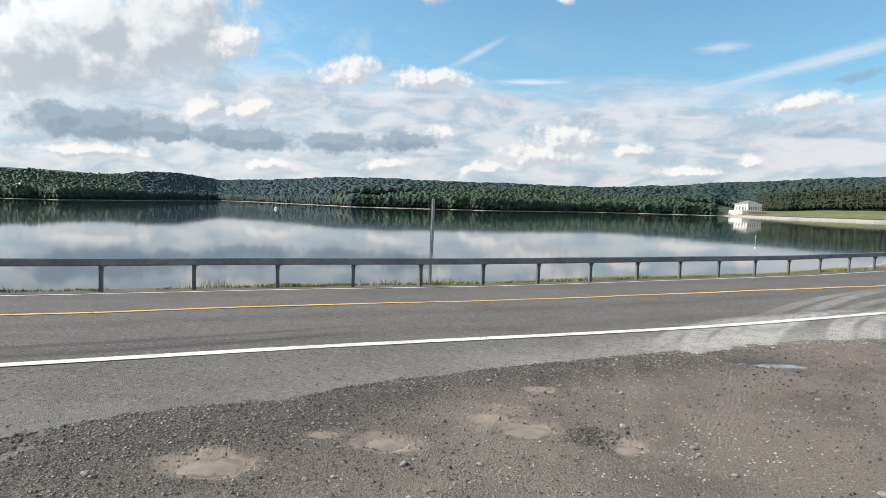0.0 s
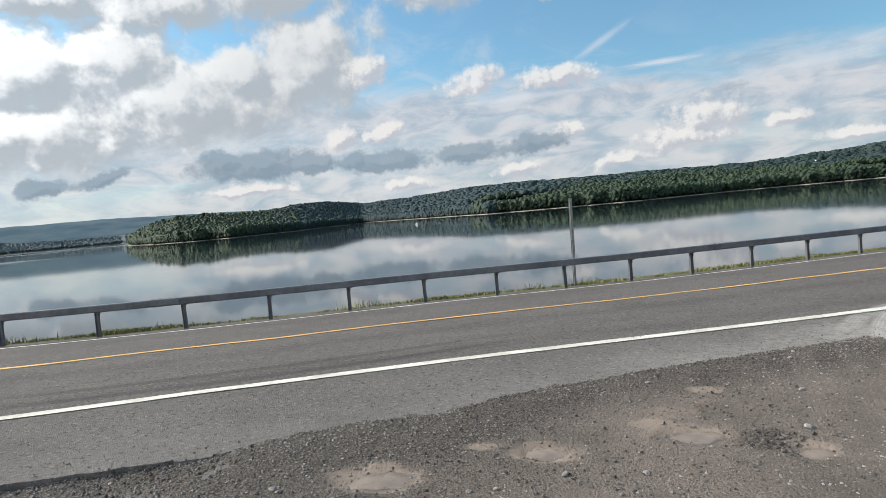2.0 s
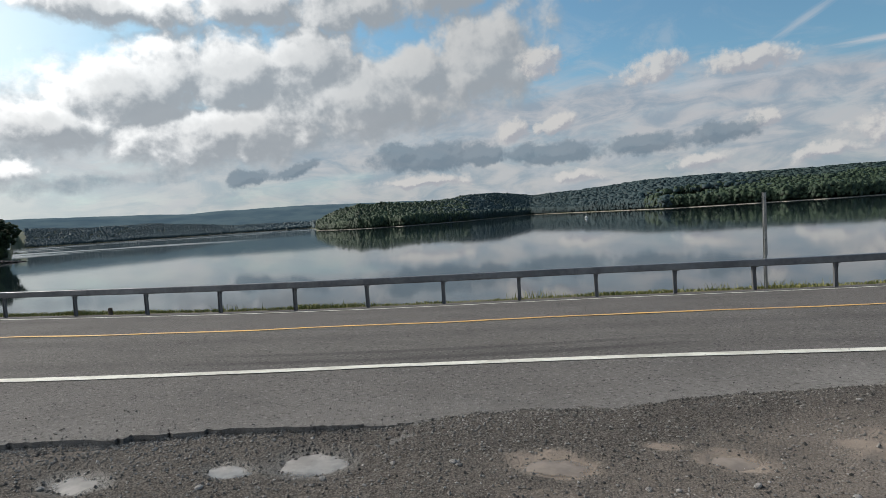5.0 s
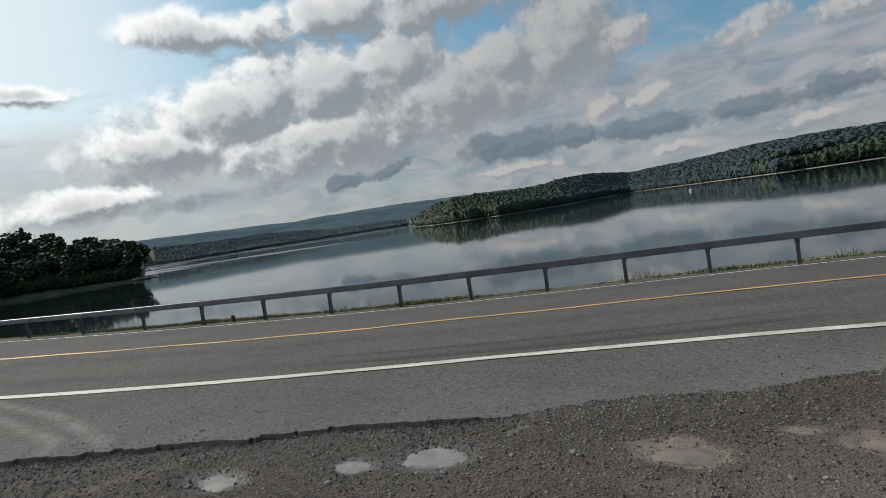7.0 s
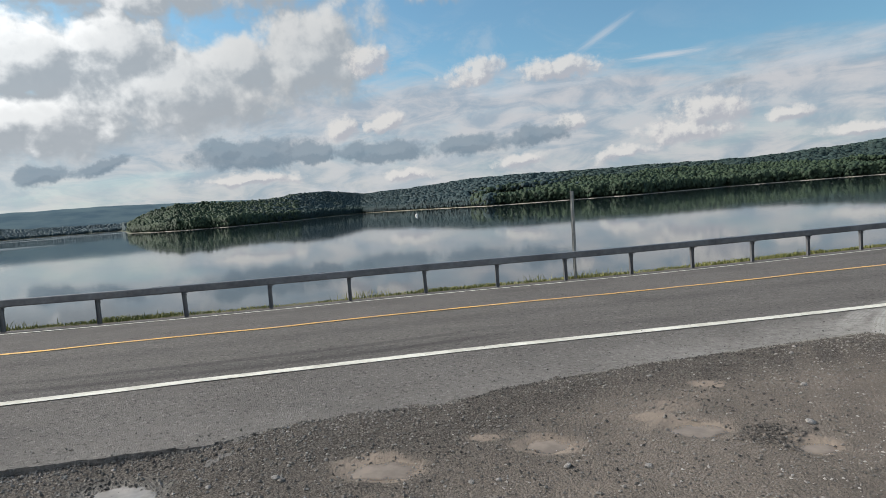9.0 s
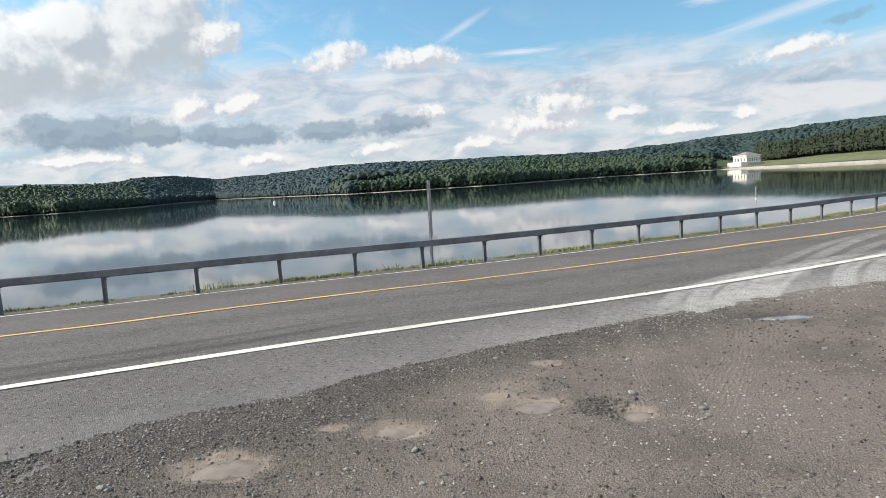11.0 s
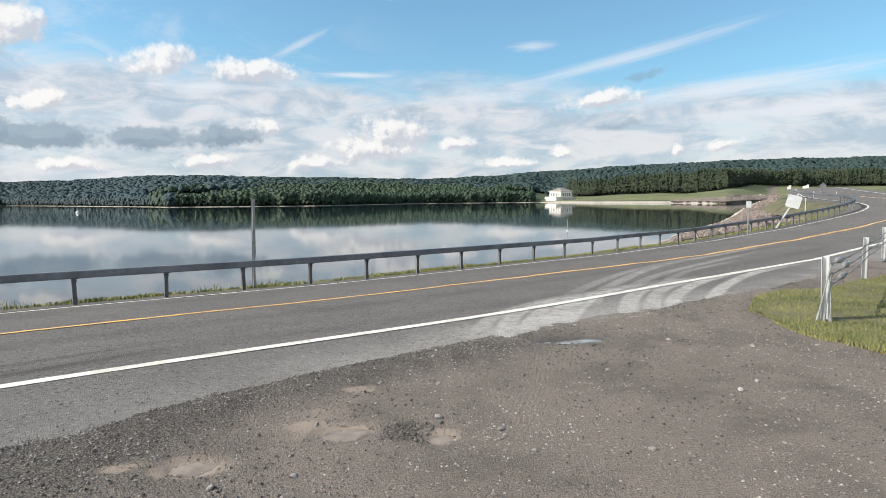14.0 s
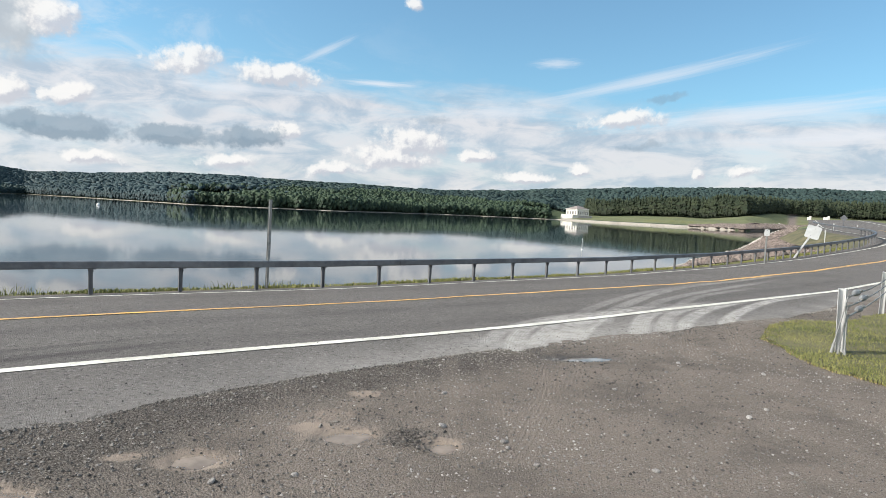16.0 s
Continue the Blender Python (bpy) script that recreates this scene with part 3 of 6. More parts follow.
EDGE = np.array([(-30, -9), (-12, -0.8), (-6.96, 1.92), (-5.98, 2.44), (-4.96, 2.98), (-4.69, 3.02), (-4.03, 3.47), (-3.56, 3.67), (-2.64, 4.0), (-2.15, 4.40), (-1.45, 4.75), (-1.03, 4.87), (-0.63, 5.23),
                 (0.40, 5.86), (1.64, 6.44), (3.14, 7.10), (3.28, 6.92), (4.24, 7.47), (6.53, 8.16), (8.39, 9.02), (10.16, 9.52), (12.78, 10.84), (30, 20.5)])


def edge_y(x):
    return np.interp(x, EDGE[:, 0], EDGE[:, 1]) + 0.05 * vnoise(x, 0 * np.asarray(x, float), 2.1, 3) + (0.02 + 0.02 * (np.asarray(x) < -2.2)) * vnoise(x, 0 * np.asarray(x, float), 9.0, 4)


# wheel tracks turning out of the lot: way, half width, strength on asphalt, strength in gravel
TRACKS = [([(14.5, 13.4), (11.7, 12.03), (10.07, 11.15), (8.64, 10.17), (7.33, 8.97), (6.76, 8.25), (6.01, 7.18), (5.4, 6.3)], 0.15, 1.0, 0.75),
          ([(16.5, 13.9), (13.73, 12.7), (11.69, 11.68), (9.6, 10.21), (8.32, 9.11), (7.67, 8.35), (6.78, 7.15), (6.1, 6.2)], 0.15, 0.95, 0.75),
          ([(9.2, 11.3), (7.31, 10.53), (5.88, 9.35), (4.86, 8.17), (4.2, 7.2)], 0.17, 0.9, 0.3),
          ([(10.6, 11.8), (8.39, 10.7), (7.03, 9.66), (6.07, 8.48), (5.5, 7.6)], 0.17, 0.8, 0.3),
          ([(11.2, 11.6), (8.93, 10.7), (7.68, 9.82), (6.53, 8.48), (6.0, 7.7)], 0.15, 0.7, 0.3),
          ([(8.4, 11.1), (6.71, 10.17), (5.41, 9.08), (4.59, 8.18), (4.0, 7.3)], 0.16, 0.9, 0.3),
          ([(7.6, 10.7), (6.0, 9.85), (4.85, 8.85), (4.1, 7.9), (3.5, 7.0)], 0.16, 0.8, 0.4),
          ([(6.9, 10.5), (5.3, 9.55), (4.2, 8.6), (3.6, 7.7), (3.1, 6.6)], 0.15, 0.75, 0.4),
          ([(6.0, 10.1), (4.6, 9.2), (3.6, 8.25), (3.0, 7.3)], 0.14, 0.55, 0.2),
          ([(20.5, 19.6), (17.24, 17.98), (11.55, 14.72), (7.13, 10.74), (5.2, 8.3)], 0.16, 0.50, 0.0),
          ([(18.5, 18.0), (13.5, 15.0), (9.0, 11.9), (6.3, 9.2)], 0.16, 0.42, 0.0),
          ([(16.0, 17.6), (10.2, 14.0), (6.4, 10.6), (4.6, 8.3)], 0.15, 0.40, 0.0),
          ([(14.5, 15.0), (10.5, 12.6), (7.9, 10.2)], 0.14, 0.42, 0.0),
          ([(2.35, 6.8), (2.21, 6.26), (1.94, 5.25), (1.69, 4.26), (1.5, 3.4)], 0.12, 0.1, 0.38),
          ([(2.8, 6.9), (2.63, 6.23), (2.32, 5.21), (2.05, 4.3)], 0.12, 0.1, 0.30),
          ([(3.9, 7.0), (3.4, 6.18), (2.85, 5.16), (2.25, 4.25), (1.8, 3.6)], 0.15, 0.1, 0.42),
          ([(4.2, 6.9), (3.65, 6.05), (3.05, 4.95), (2.95, 4.2), (2.9, 3.6)], 0.12, 0.1, 0.30),
          ([(-4.4, 3.3), (-4.9, 2.7), (-5.3, 1.9), (-5.6, 1.1)], 0.15, 0.0, 0.45), ([(-5.3, 2.9), (-5.8, 2.2), (-6.3, 1.4)], 0.15, 0.0, 0.45)]


def wheel_marks(x, y, which):
    """Strength of the wheel tracks at a place, and the distance across the strongest one."""
    best, across = np.zeros(x.shape), np.zeros(x.shape)
    for row in TRACKS:
        way, half, much = row[0], row[1], row[2 + which]
        if not much:
            continue
        pts = spline(np.array(way, float), 6)
        sel = (x > pts[:, 0].min() - 0.4) & (x < pts[:, 0].max() + 0.4) & (y > pts[:, 1].min() - 0.4) & (y < pts[:, 1].max() + 0.4)
        px, py = x[sel], y[sel]
        near, side, run = np.full(px.shape, 9.0), np.zeros(px.shape), np.zeros(px.shape)
        n = len(pts) - 1
        for i in range(n):
            d = pts[i + 1] - pts[i]
            t = np.clip(((px - pts[i, 0]) * d[0] + (py - pts[i, 1]) * d[1]) / (d @ d), 0, 1)
            ex, ey = px - pts[i, 0] - t * d[0], py - pts[i, 1] - t * d[1]
            e = np.hypot(ex, ey)
            new_side = np.sign(d[0] * ey - d[1] * ex) * e
            side, run, near = np.where(e < near, new_side, side), np.where(e < near, (i + t) / n, run), np.minimum(e, near)
        m = much * smooth01((half - near) / 0.05) * smooth01(run / 0.3) * smooth01((1 - run) / 0.12) * np.clip(0.9 + 0.6 * vnoise(px, py, 2.6, 15), 0, 1)
        b, a = best[sel], across[sel]
        across[sel], best[sel] = np.where(m > b, side, a), np.maximum(m, b)
    return best, across


# ------------------------------------------------------------------ ground to the horizon
FAR_AZ = np.array([-74, -61.6, -61.2, -60, -50, -40, -38.3, -37.9, -36, -34, -30, -24, -20, -18.3, -12.5, -6.6, 0, 6.4, 15.6, 26.4, 31, 38.4, 42, 45, 50, 60, 75])
FAR_S = np.array([250, 255, 2300, 2300, 2300, 2300, 2300, 800, 640, 570, 550, 640, 900, 1050, 720, 520, 500, 490, 620, 640, 530, 480, 440, 600, 640, 640, 640.])
TOP_AZ = np.array([-74, -71, -66, -63, -61.4, -61.0, -56, -52, -48, -45, -38.3, -37.9, -36.3, -34, -31.5, -29, -26.5, -24, -21.6, -20, -18, -14, -9.5, -4, 1, 7.3, 13, 16, 21, 27, 35, 41, 47, 52, 75])
TOP_EL = np.array([4.2, 4.0, 3.1, 2.3, 1.6, 1.45, 1.2, 1.25, 0.95, 0.65, 0.55, 0.7, 1.35, 1.95, 1.95, 1.75, 1.8, 2.0, 2.0, 1.85, 1.55, 1.65, 2.0, 2.2, 2.05, 2.07, 1.93, 1.85, 2.0, 2.35, 2.72, 2.8, 2.92, 2.82, 2.8])
RIDGE_AZ = np.array([-74, -61.6, -61.2, -38.3, -37.9, -34, -30, -26, -22, -18, -12, -5, 0, 15, 25, 35, 75])
RIDGE_R = np.array([330, 330, 3000, 3000, 860, 780, 900, 1050, 1300, 1900, 1700, 1300, 1150, 1150, 1500, 1800, 1800.])
MID_AZ = np.array([26, 27, 30, 36.7, 39, 44, 46.5, 50, 75])
MID_EL = np.array([-0.3, 0.0, 0.14, 0.36, 0.3, 0.85, 0.7, 0.6, 0.6])
SHORE = np.array([(-200, -60), (-60, 6.5), (-24, 14.4), (-11.6, 17.0), (-3, 20.0), (6.4, 24.2), (14, 28.8), (22, 36), (36, 52), (85, 95), (463, 470)])
TREE_H = 11.5
FRONT_AZ = np.array([-8.5, -6.7, -5.2, -2.6, 1.6, 7.8, 12.9, 19.3, 24.9, 28])
FRONT_EL = np.array([-0.6, -0.3, 0.25, 0.85, 1.30, 1.72, 1.60, 1.25, 0.65, 0.0])


def shore_distance(x, y):
    """Distance inland from the near shore, negative over the lake."""
    a, b = SHORE[:-1], SHORE[1:] - SHORE[:-1]
    best, sign = np.full(x.shape, 1e12), np.ones(x.shape)
    for (ax, ay), (bx, by) in zip(a, b):
        t = np.clip(((x - ax) * bx + (y - ay) * by) / (bx * bx + by * by), 0, 1)
        dx, dy = x - ax - t * bx, y - ay - t * by
        d = dx * dx + dy * dy
        sign = np.where(d < best, np.sign(dx * by - dy * bx), sign)
        best = np.minimum(best, d)
    return np.sqrt(best) * sign


def shore_radius(az):
    return np.interp(az, FAR_AZ, FAR_S) * (1 + 0.02 * vnoise(az, 0 * az, 0.9, 5))


def far_height(az, r):
    s, el, rr = shore_radius(az), np.interp(az, TOP_AZ, TOP_EL), np.interp(az, RIDGE_AZ, RIDGE_R)
    top = 1.6 + rr * np.tan(np.radians(el)) - TREE_H
    t = (r - s) / np.maximum(rr - s, 30)
    z = WATER_Z + np.interp(r - s, [-60, 0, 14], [-4, 0, 1.2]) + (top - WATER_Z - 1.2) * np.where(t < 1, smooth01(t * 0.93 + 0.07 * np.clip(t, 0, 1)), 1) * (r > s)
    # a nearer wooded hill stands before the ridge, with a dip behind it
    crest = 1.6 + (s + 200) * np.tan(np.radians(np.interp(az, FRONT_AZ, FRONT_EL))) - TREE_H
    front = WATER_Z + 1.0 + np.clip(crest - WATER_Z - 1.0, 0, 60) * smooth01((r - s) / 200) * (1 - 0.75 * smooth01((r - s - 200) / 130))
    z = np.where((az > -8.5) & (az < 28) & (r > s + 14), np.maximum(np.where(r > s + 260, z, np.minimum(z, front)), front), z)
    z = z - np.clip(t - 1, 0, 3) * 12
    mid = 1.6 + (s + 190) * np.tan(np.radians(np.interp(az, MID_AZ, MID_EL)))
    flat = WATER_Z + 1.2 + (mid - WATER_Z - 1.2) * np.interp(r - s, [0, 10, 40, 75, 130, 190], [0, 0.09, 0.25, 0.36, 0.72, 1.0])
    hill = mid + (top - mid) * smooth01((r - s - 190) / np.maximum(rr - s - 190, 30))
    z2 = np.where(r - s < 0, z, np.where(r - s < 190, flat, hill) - np.clip(t - 1, 0, 3) * 12)
    k = smooth01((az - 25.5) / 2.5)
    z = z * (1 - k) + z2 * k
    return z, r - s


def terrain(x, y):
    az, r = np.degrees(np.arctan2(x, y)), np.hypot(x, y)
    zf, inland = far_height(np.clip(az, -74, 75), r)
    zf = zf + np.where(inland > 40, 2.5 * vnoise(x, y, 0.012, 7), 0)
    sd = shore_distance(x, y)
    made = gz(x, y)
    steep = np.interp(x, [15, 40, 80], [0.52, 0.22, 0.26])
    zn = WATER_Z + np.where(sd > 0, sd * steep, sd * 0.6)
    zn = np.minimum(np.maximum(zn, WATER_Z - 4), made)
    land_far = (inland > 0) & (r > 150) & (az > -76) & (az < 75)
    return np.where(land_far, np.maximum(zf, zn), np.maximum(zn, WATER_Z - 4)), inland, sd


def build_ground():
    az = np.radians(np.concatenate([np.arange(-180, -76, 4.0), np.arange(-76, 60, 0.3), np.arange(60, 181, 4.0)]))
    shore = shore_radius(np.clip(np.degrees(az), -74, 75))[:, None]
    lo, hi = shore - 30, shore + 40
    near = np.broadcast_to(np.linspace(0.02, 60, 70), (len(az), 70))
    span = np.arange(1, 81) / 80
    r = np.concatenate([near, 60 * (lo / 60) ** span, lo + (hi - lo) * np.arange(1, 29) / 28, hi * (4950 / hi) ** (np.arange(1, 71) / 70)], 1)
    a = np.broadcast_to(az[:, None], r.shape)
    x, y = np.sin(a) * r, np.cos(a) * r
    z, inland, sd = terrain(x, y)
    s, o = project(x, y)
    s, o = s.reshape(x.shape), o.reshape(x.shape)
    inside = ((x > -7.7) & (x < 15.9) & (y > -2.1) & (y < 12.5)) | ((o > -10.6) & (o < 1.6))
    z = np.where(inside & (r < 330), z - 0.22, z)
    azd = np.degrees(a)
    grass = ((azd > 26.5) & (inland > 12) & (inland < 195)).astype(float)
    near = (sd > 0) & ~((inland > 0) & (r > 150) & (azd < 45))
    bankside = near & (o > 0.3)
    riprap = np.where(bankside & (x > 24) & (o > 1.5), 1.0, 0)
    lawn = np.interp(x, [30, 38, 46], [2.4, 2.6, 1.8])
    riprap = np.where(o < lawn, 0.0, riprap)
    grass = np.where(bankside & (o < lawn), 1.0, grass)
    grass = np.where(near & (o < -10.5) & (x > 6.5), 1.0, grass)
    riprap = np.where((azd > 37.6) & (azd < 47) & (inland > 2) & (inland < np.interp(azd, [37.6, 40], [10, 42])) & ~near, 1.0, riprap)
    beach = np.where((inland > -25) & (inland < np.where(azd > 26, 4, 3.5)) & (azd > -60) & (azd < 41), 1.0, 0)
    beach = np.where(bankside & (sd < 1.5) & (x > 22), 1.0, beach)
    soil = np.where(near & (o < -7) & (x <= 6.5), 1.0, 0)
    ob = mesh_np("ground", np.stack([x, y, z], -1).reshape(-1, 3), grid_faces(*x.shape), M_TERRAIN, True,
                 {"grass": grass.ravel(), "riprap": riprap.ravel(), "beach": beach.ravel(), "soil": soil.ravel()})
    tagged(ob, "grassy banks, brown riprap slopes and wooded hills round the lake", "ground", kind="structure")


build_ground()

bm = bmesh.new()
bmesh.ops.create_circle(bm, cap_ends=True, segments=96, radius=4800, matrix=Matrix.Translation((0, 0, WATER_Z)))
tagged(part("water", bm, M_LAKE), "calm dark reservoir water mirroring sky and hills", "lake", kind="structure")

# ------------------------------------------------------------------ road


def near_edge(s):
    return np.interp(s, [-20, -13, -7, -3, 5, 14], [-7.9, -7.55, -7.25, -7.33, -7.38, -7.75])


def build_road():
    # finely divided stretch before the camera
    s, o = np.arange(-17, 19.01, 0.06), np.arange(-10.6, 0.36, 0.06)
    ss, oo = np.meshgrid(s, o, indexing="ij")
    x, y = along(ss, oo)
    z = level(ss, oo) + 0.004 * vnoise(x, y, 0.8, 11)
    dust = np.zeros(x.shape)
    lip = edge_y(x) - y                          # positive on the lot's side of the broken edge
    right = smooth01((x + 1.5) / 4) * (0.45 + 0.55 * smooth01((8.5 - x) / 2.5))
    dust = 0.72 * smooth01((1.25 + lip) / 1.25) * right * (0.8 + 0.5 * vnoise(x, y, 1.4, 22)) + 0.10 * smooth01((2.3 + lip) / 2.3) * (1 + 0.8 * vnoise(x, y, 1.4, 22))
    dust += 0.10 * (1 - right) * smooth01((0.9 + lip) / 0.9)
    spread = smooth01((x - 2.0) / 2.5) * smooth01((10.0 - x) / 3.5)
    dust += 0.30 * spread * smooth01((2.2 + lip) / 2.2) * (0.75 + 0.6 * vnoise(x, y, 1.1, 21))
    dust = np.minimum(dust, 0.74)
    marks, across = wheel_marks(x, y, 0)
    # pale curving tracks on the far left shoulder
    for arc in (((-10.6, 3.02), (-9.78, 2.98), (-8.25, 2.92), (-7.11, 2.72), (-6.3, 2.57), (-5.9, 2.3)), ((-10.4, 2.7), (-9.17, 2.64), (-7.78, 2.49), (-7.0, 2.4), (-6.6, 2.1))):
        ax, ay = np.array(arc).T
        dust += 0.55 * smooth01((0.13 - np.abs(y - np.interp(x, ax, ay))) / 0.10) * smooth01((-5.9 - x) / 0.5) * np.clip(0.8 + 0.8 * vnoise(x, y, 4.0, 24), 0, 1)
    dust = np.clip(dust, 0, 1)
    skid = np.zeros(x.shape)
    for c0, bend in ((-6.35, 0.030), (-6.85, 0.034)):
        d = np.abs(oo - (c0 + bend * (ss + 7.0) ** 2 * 0.6))
        skid += 0.55 * smooth01((0.13 - d) / 0.08) * smooth01((ss + 10) / 2) * smooth01((-2.6 - ss) / 2)
    skid += 0.28 * smooth01((0.5 - np.abs(oo + 5.0)) / 0.5) + 0.28 * smooth01((0.5 - np.abs(oo + 6.7)) / 0.5) + 0.2 * smooth01((0.5 - np.abs(oo + 1.6)) / 0.5)
    faces = grid_faces(*x.shape)
    jag = 0.05 * vnoise(x, y, 6.0, 31)
    gone = ((lip > 0.02 + jag) & (x < -2.5)) | (lip > 0.6)
    keep = ~gone.ravel()[faces].any(1)
    faces = faces[keep]
    used = np.unique(faces)
    index = np.full(x.size, -1)
    index[used] = np.arange(len(used))
    snap = ((x < -2.5) & (lip > -0.045) & (lip < 0.2)).ravel()[used]
    co = np.stack([x, y, z], -1).reshape(-1, 3)[used]
    co[:, 1] += np.where(snap, (lip - 0.03 * vnoise(x, y, 9.0, 33)).ravel()[used], 0)
    faces = index[faces]
    # a skirt under every open edge gives the slab its thickness
    e = np.sort(np.concatenate([faces[:, [0, 1]], faces[:, [1, 2]], faces[:, [2, 3]], faces[:, [3, 0]]]), 1)
    uniq, count = np.unique(e, axis=0, return_counts=True)
    rim = uniq[count == 1]
    lower = co[rim.ravel()] - (0, 0, 0.10)
    base = len(co) + np.arange(len(rim)) * 2
    skirt = np.stack([rim[:, 0], rim[:, 1], base + 1, base], 1)
    extra = rim.ravel()
    dust, skid, marks, across = (v.ravel()[used] for v in (dust, skid, marks, across))
    ob = mesh_np("road", np.concatenate([co, lower]), np.concatenate([faces, skirt]), M_ASPHALT, False,
                 {"dust": np.concatenate([np.clip(dust, 0, 1), 0.2 * np.clip(dust[extra], 0, 1)]), "skid": np.concatenate([np.clip(skid, 0, 1), skid[extra]]),
                  "marks": np.concatenate([marks, 0 * marks[extra]]), "across": np.concatenate([across, across[extra]])})
    tagged(ob, "grey asphalt two-lane road, dusty where gravel spills over its broken edge", "road", kind="structure")
    for a, b in ((-88, -17), (19, 300)):
        s, o = np.arange(a, b + 0.1, 0.5), np.linspace(-9.6, 0.36, 12)
        ss, oo = np.meshgrid(s, o, indexing="ij")
        x, y = along(ss, oo)
        z = level(ss, oo)
        d = np.zeros(x.size)
        k = np.zeros(x.size)
        tagged(mesh_np("road", np.stack([x, y, z], -1).reshape(-1, 3), grid_faces(*x.shape), M_ASPHALT, True, {"dust": d, "skid": k}),
               "grey asphalt two-lane road bending away along the lake", "road", kind="structure")


build_road()


def road_line(name, shift, width, mat, label, s0=-86, s1=298, wobble=0.0, seed=0, breaks=False):
    s = np.concatenate([np.arange(s0, -20, 0.5), np.arange(-20, 24, 0.08), np.arange(24, s1, 0.5)])
    mid = shift(s) + wobble * vnoise(s, 0 * s, 0.7, seed, 3)
    w = width / 2 * (1 + 0.10 * vnoise(s, 0 * s, 3.0, seed + 1))
    rows = []
    for k in (-1, 1):
        x, y = along(s, mid + k * w)
        rows.append(np.stack([x, y, level(s, mid + k * w) + 0.009], -1))
    co = np.stack(rows, 1).reshape(-1, 3)
    tagged(mesh_np(name, co, grid_faces(len(s), 2), mat, True), label, "road marking", kind="structure")


def centre(s):
    return np.interp(s, [-18, -8, -1, 3, 11, 26], [-4.2, -3.88, -3.9, -3.85, -4.3, -4.4])


road_line("edge_line", near_edge, 0.17, M_WHITE, "thick white painted edge line beside the gravel lot", seed=41)
road_line("edge_line", lambda s: -0.85 + 0 * s, 0.11, M_WHITE, "thin white painted edge line beside the guide rail", seed=43)
def waver(s):
    """Short snaking of the painted lines over the sealed joint."""
    return 0.040 * vnoise(s, 0 * s, 1.1, 47, 2) + 0.026 * np.sin(s * 2.1 + 1.5 * vnoise(s, 0 * s, 0.4, 48))


def apart(s):
    """Half the gap between the two lines, which run together in places."""
    return 0.022 + 0.050 * smooth01(0.35 + 1.3 * vnoise(s, 0 * s, 0.13, 49, 2))


road_line("centre_line", lambda s: centre(s) + waver(s) + apart(s), 0.09, M_YELLOW, "worn wavering yellow centre line", s1=64, wobble=0.02, seed=45)
road_line("centre_line", lambda s: centre(s) + waver(s) - apart(s), 0.085, M_YELLOW, "worn wavering yellow centre line", s1=64, wobble=0.02, seed=46)

# ------------------------------------------------------------------ verge below the rail
def rail_verge():
    s, o = np.arange(-70, 70, 0.25), np.array([0.30, 0.42, 0.6, 0.8, 1.0, 1.3, 1.6, 2.0, 2.6, 3.4])
    ss, oo = np.meshgrid(s, o, indexing="ij")
    x, y = along(ss, oo)
    z = level(ss, oo) + 0.02 * vnoise(x, y, 1.5, 77) - 0.004 - np.interp(oo, [1.6, 2.0, 3.4], [0, 0.10, 0.9])
    ob = mesh_np("verge", np.stack([x, y, z], -1).reshape(-1, 3), grid_faces(*x.shape), M_SOD, True)
    tagged(ob, "earth and grass shoulder behind the guide rail", "verge", kind="structure")


M_SOD = simple("sod", (0.058, 0.058, 0.028), (0.155, 0.135, 0.072), 6.0, 0.95, 0, 0.5, 0.02)
rail_verge()

# ------------------------------------------------------------------ gravel lot
PUDDLES = [(-1.19, 3.61, 0.24, 0.15, "muddy"), (-0.15, 4.02, 0.14, 0.12, "muddy"), (0.86, 4.32, 0.20, 0.12, "muddy"), (1.50, 4.04, 0.11, 0.09, "muddy"),
           (4.00, 6.52, 0.34, 0.12, "clear"), (-4.25, 2.40, 0.20, 0.14, "clear"), (-3.35, 2.92, 0.17, 0.10, "clear"), (-2.83, 3.19, 0.26, 0.20, "clear")]
# dried silt: place, half axes, how thick
SILT = [(-1.19, 3.61, 0.42, 0.26, 1.0), (-0.15, 4.02, 0.30, 0.24, 1.0), (-0.56, 4.13, 0.16, 0.09, 0.8), (0.80, 4.38, 0.42, 0.24, 1.0), (0.62, 4.52, 0.24, 0.18, 0.9), (0.78, 4.78, 0.26, 0.24, 0.6),
        (1.15, 5.32, 0.24, 0.14, 0.9), (0.98, 5.05, 0.26, 0.20, 0.45), (1.53, 4.06, 0.20, 0.18, 1.0), (-2.83, 3.19, 0.34, 0.28, 0.8), (-1.05, 3.15, 0.5, 0.2, 0.4)]
CLODS = (1.31, 4.20, 0.17)        # dug-up dark crumbs beside a pothole


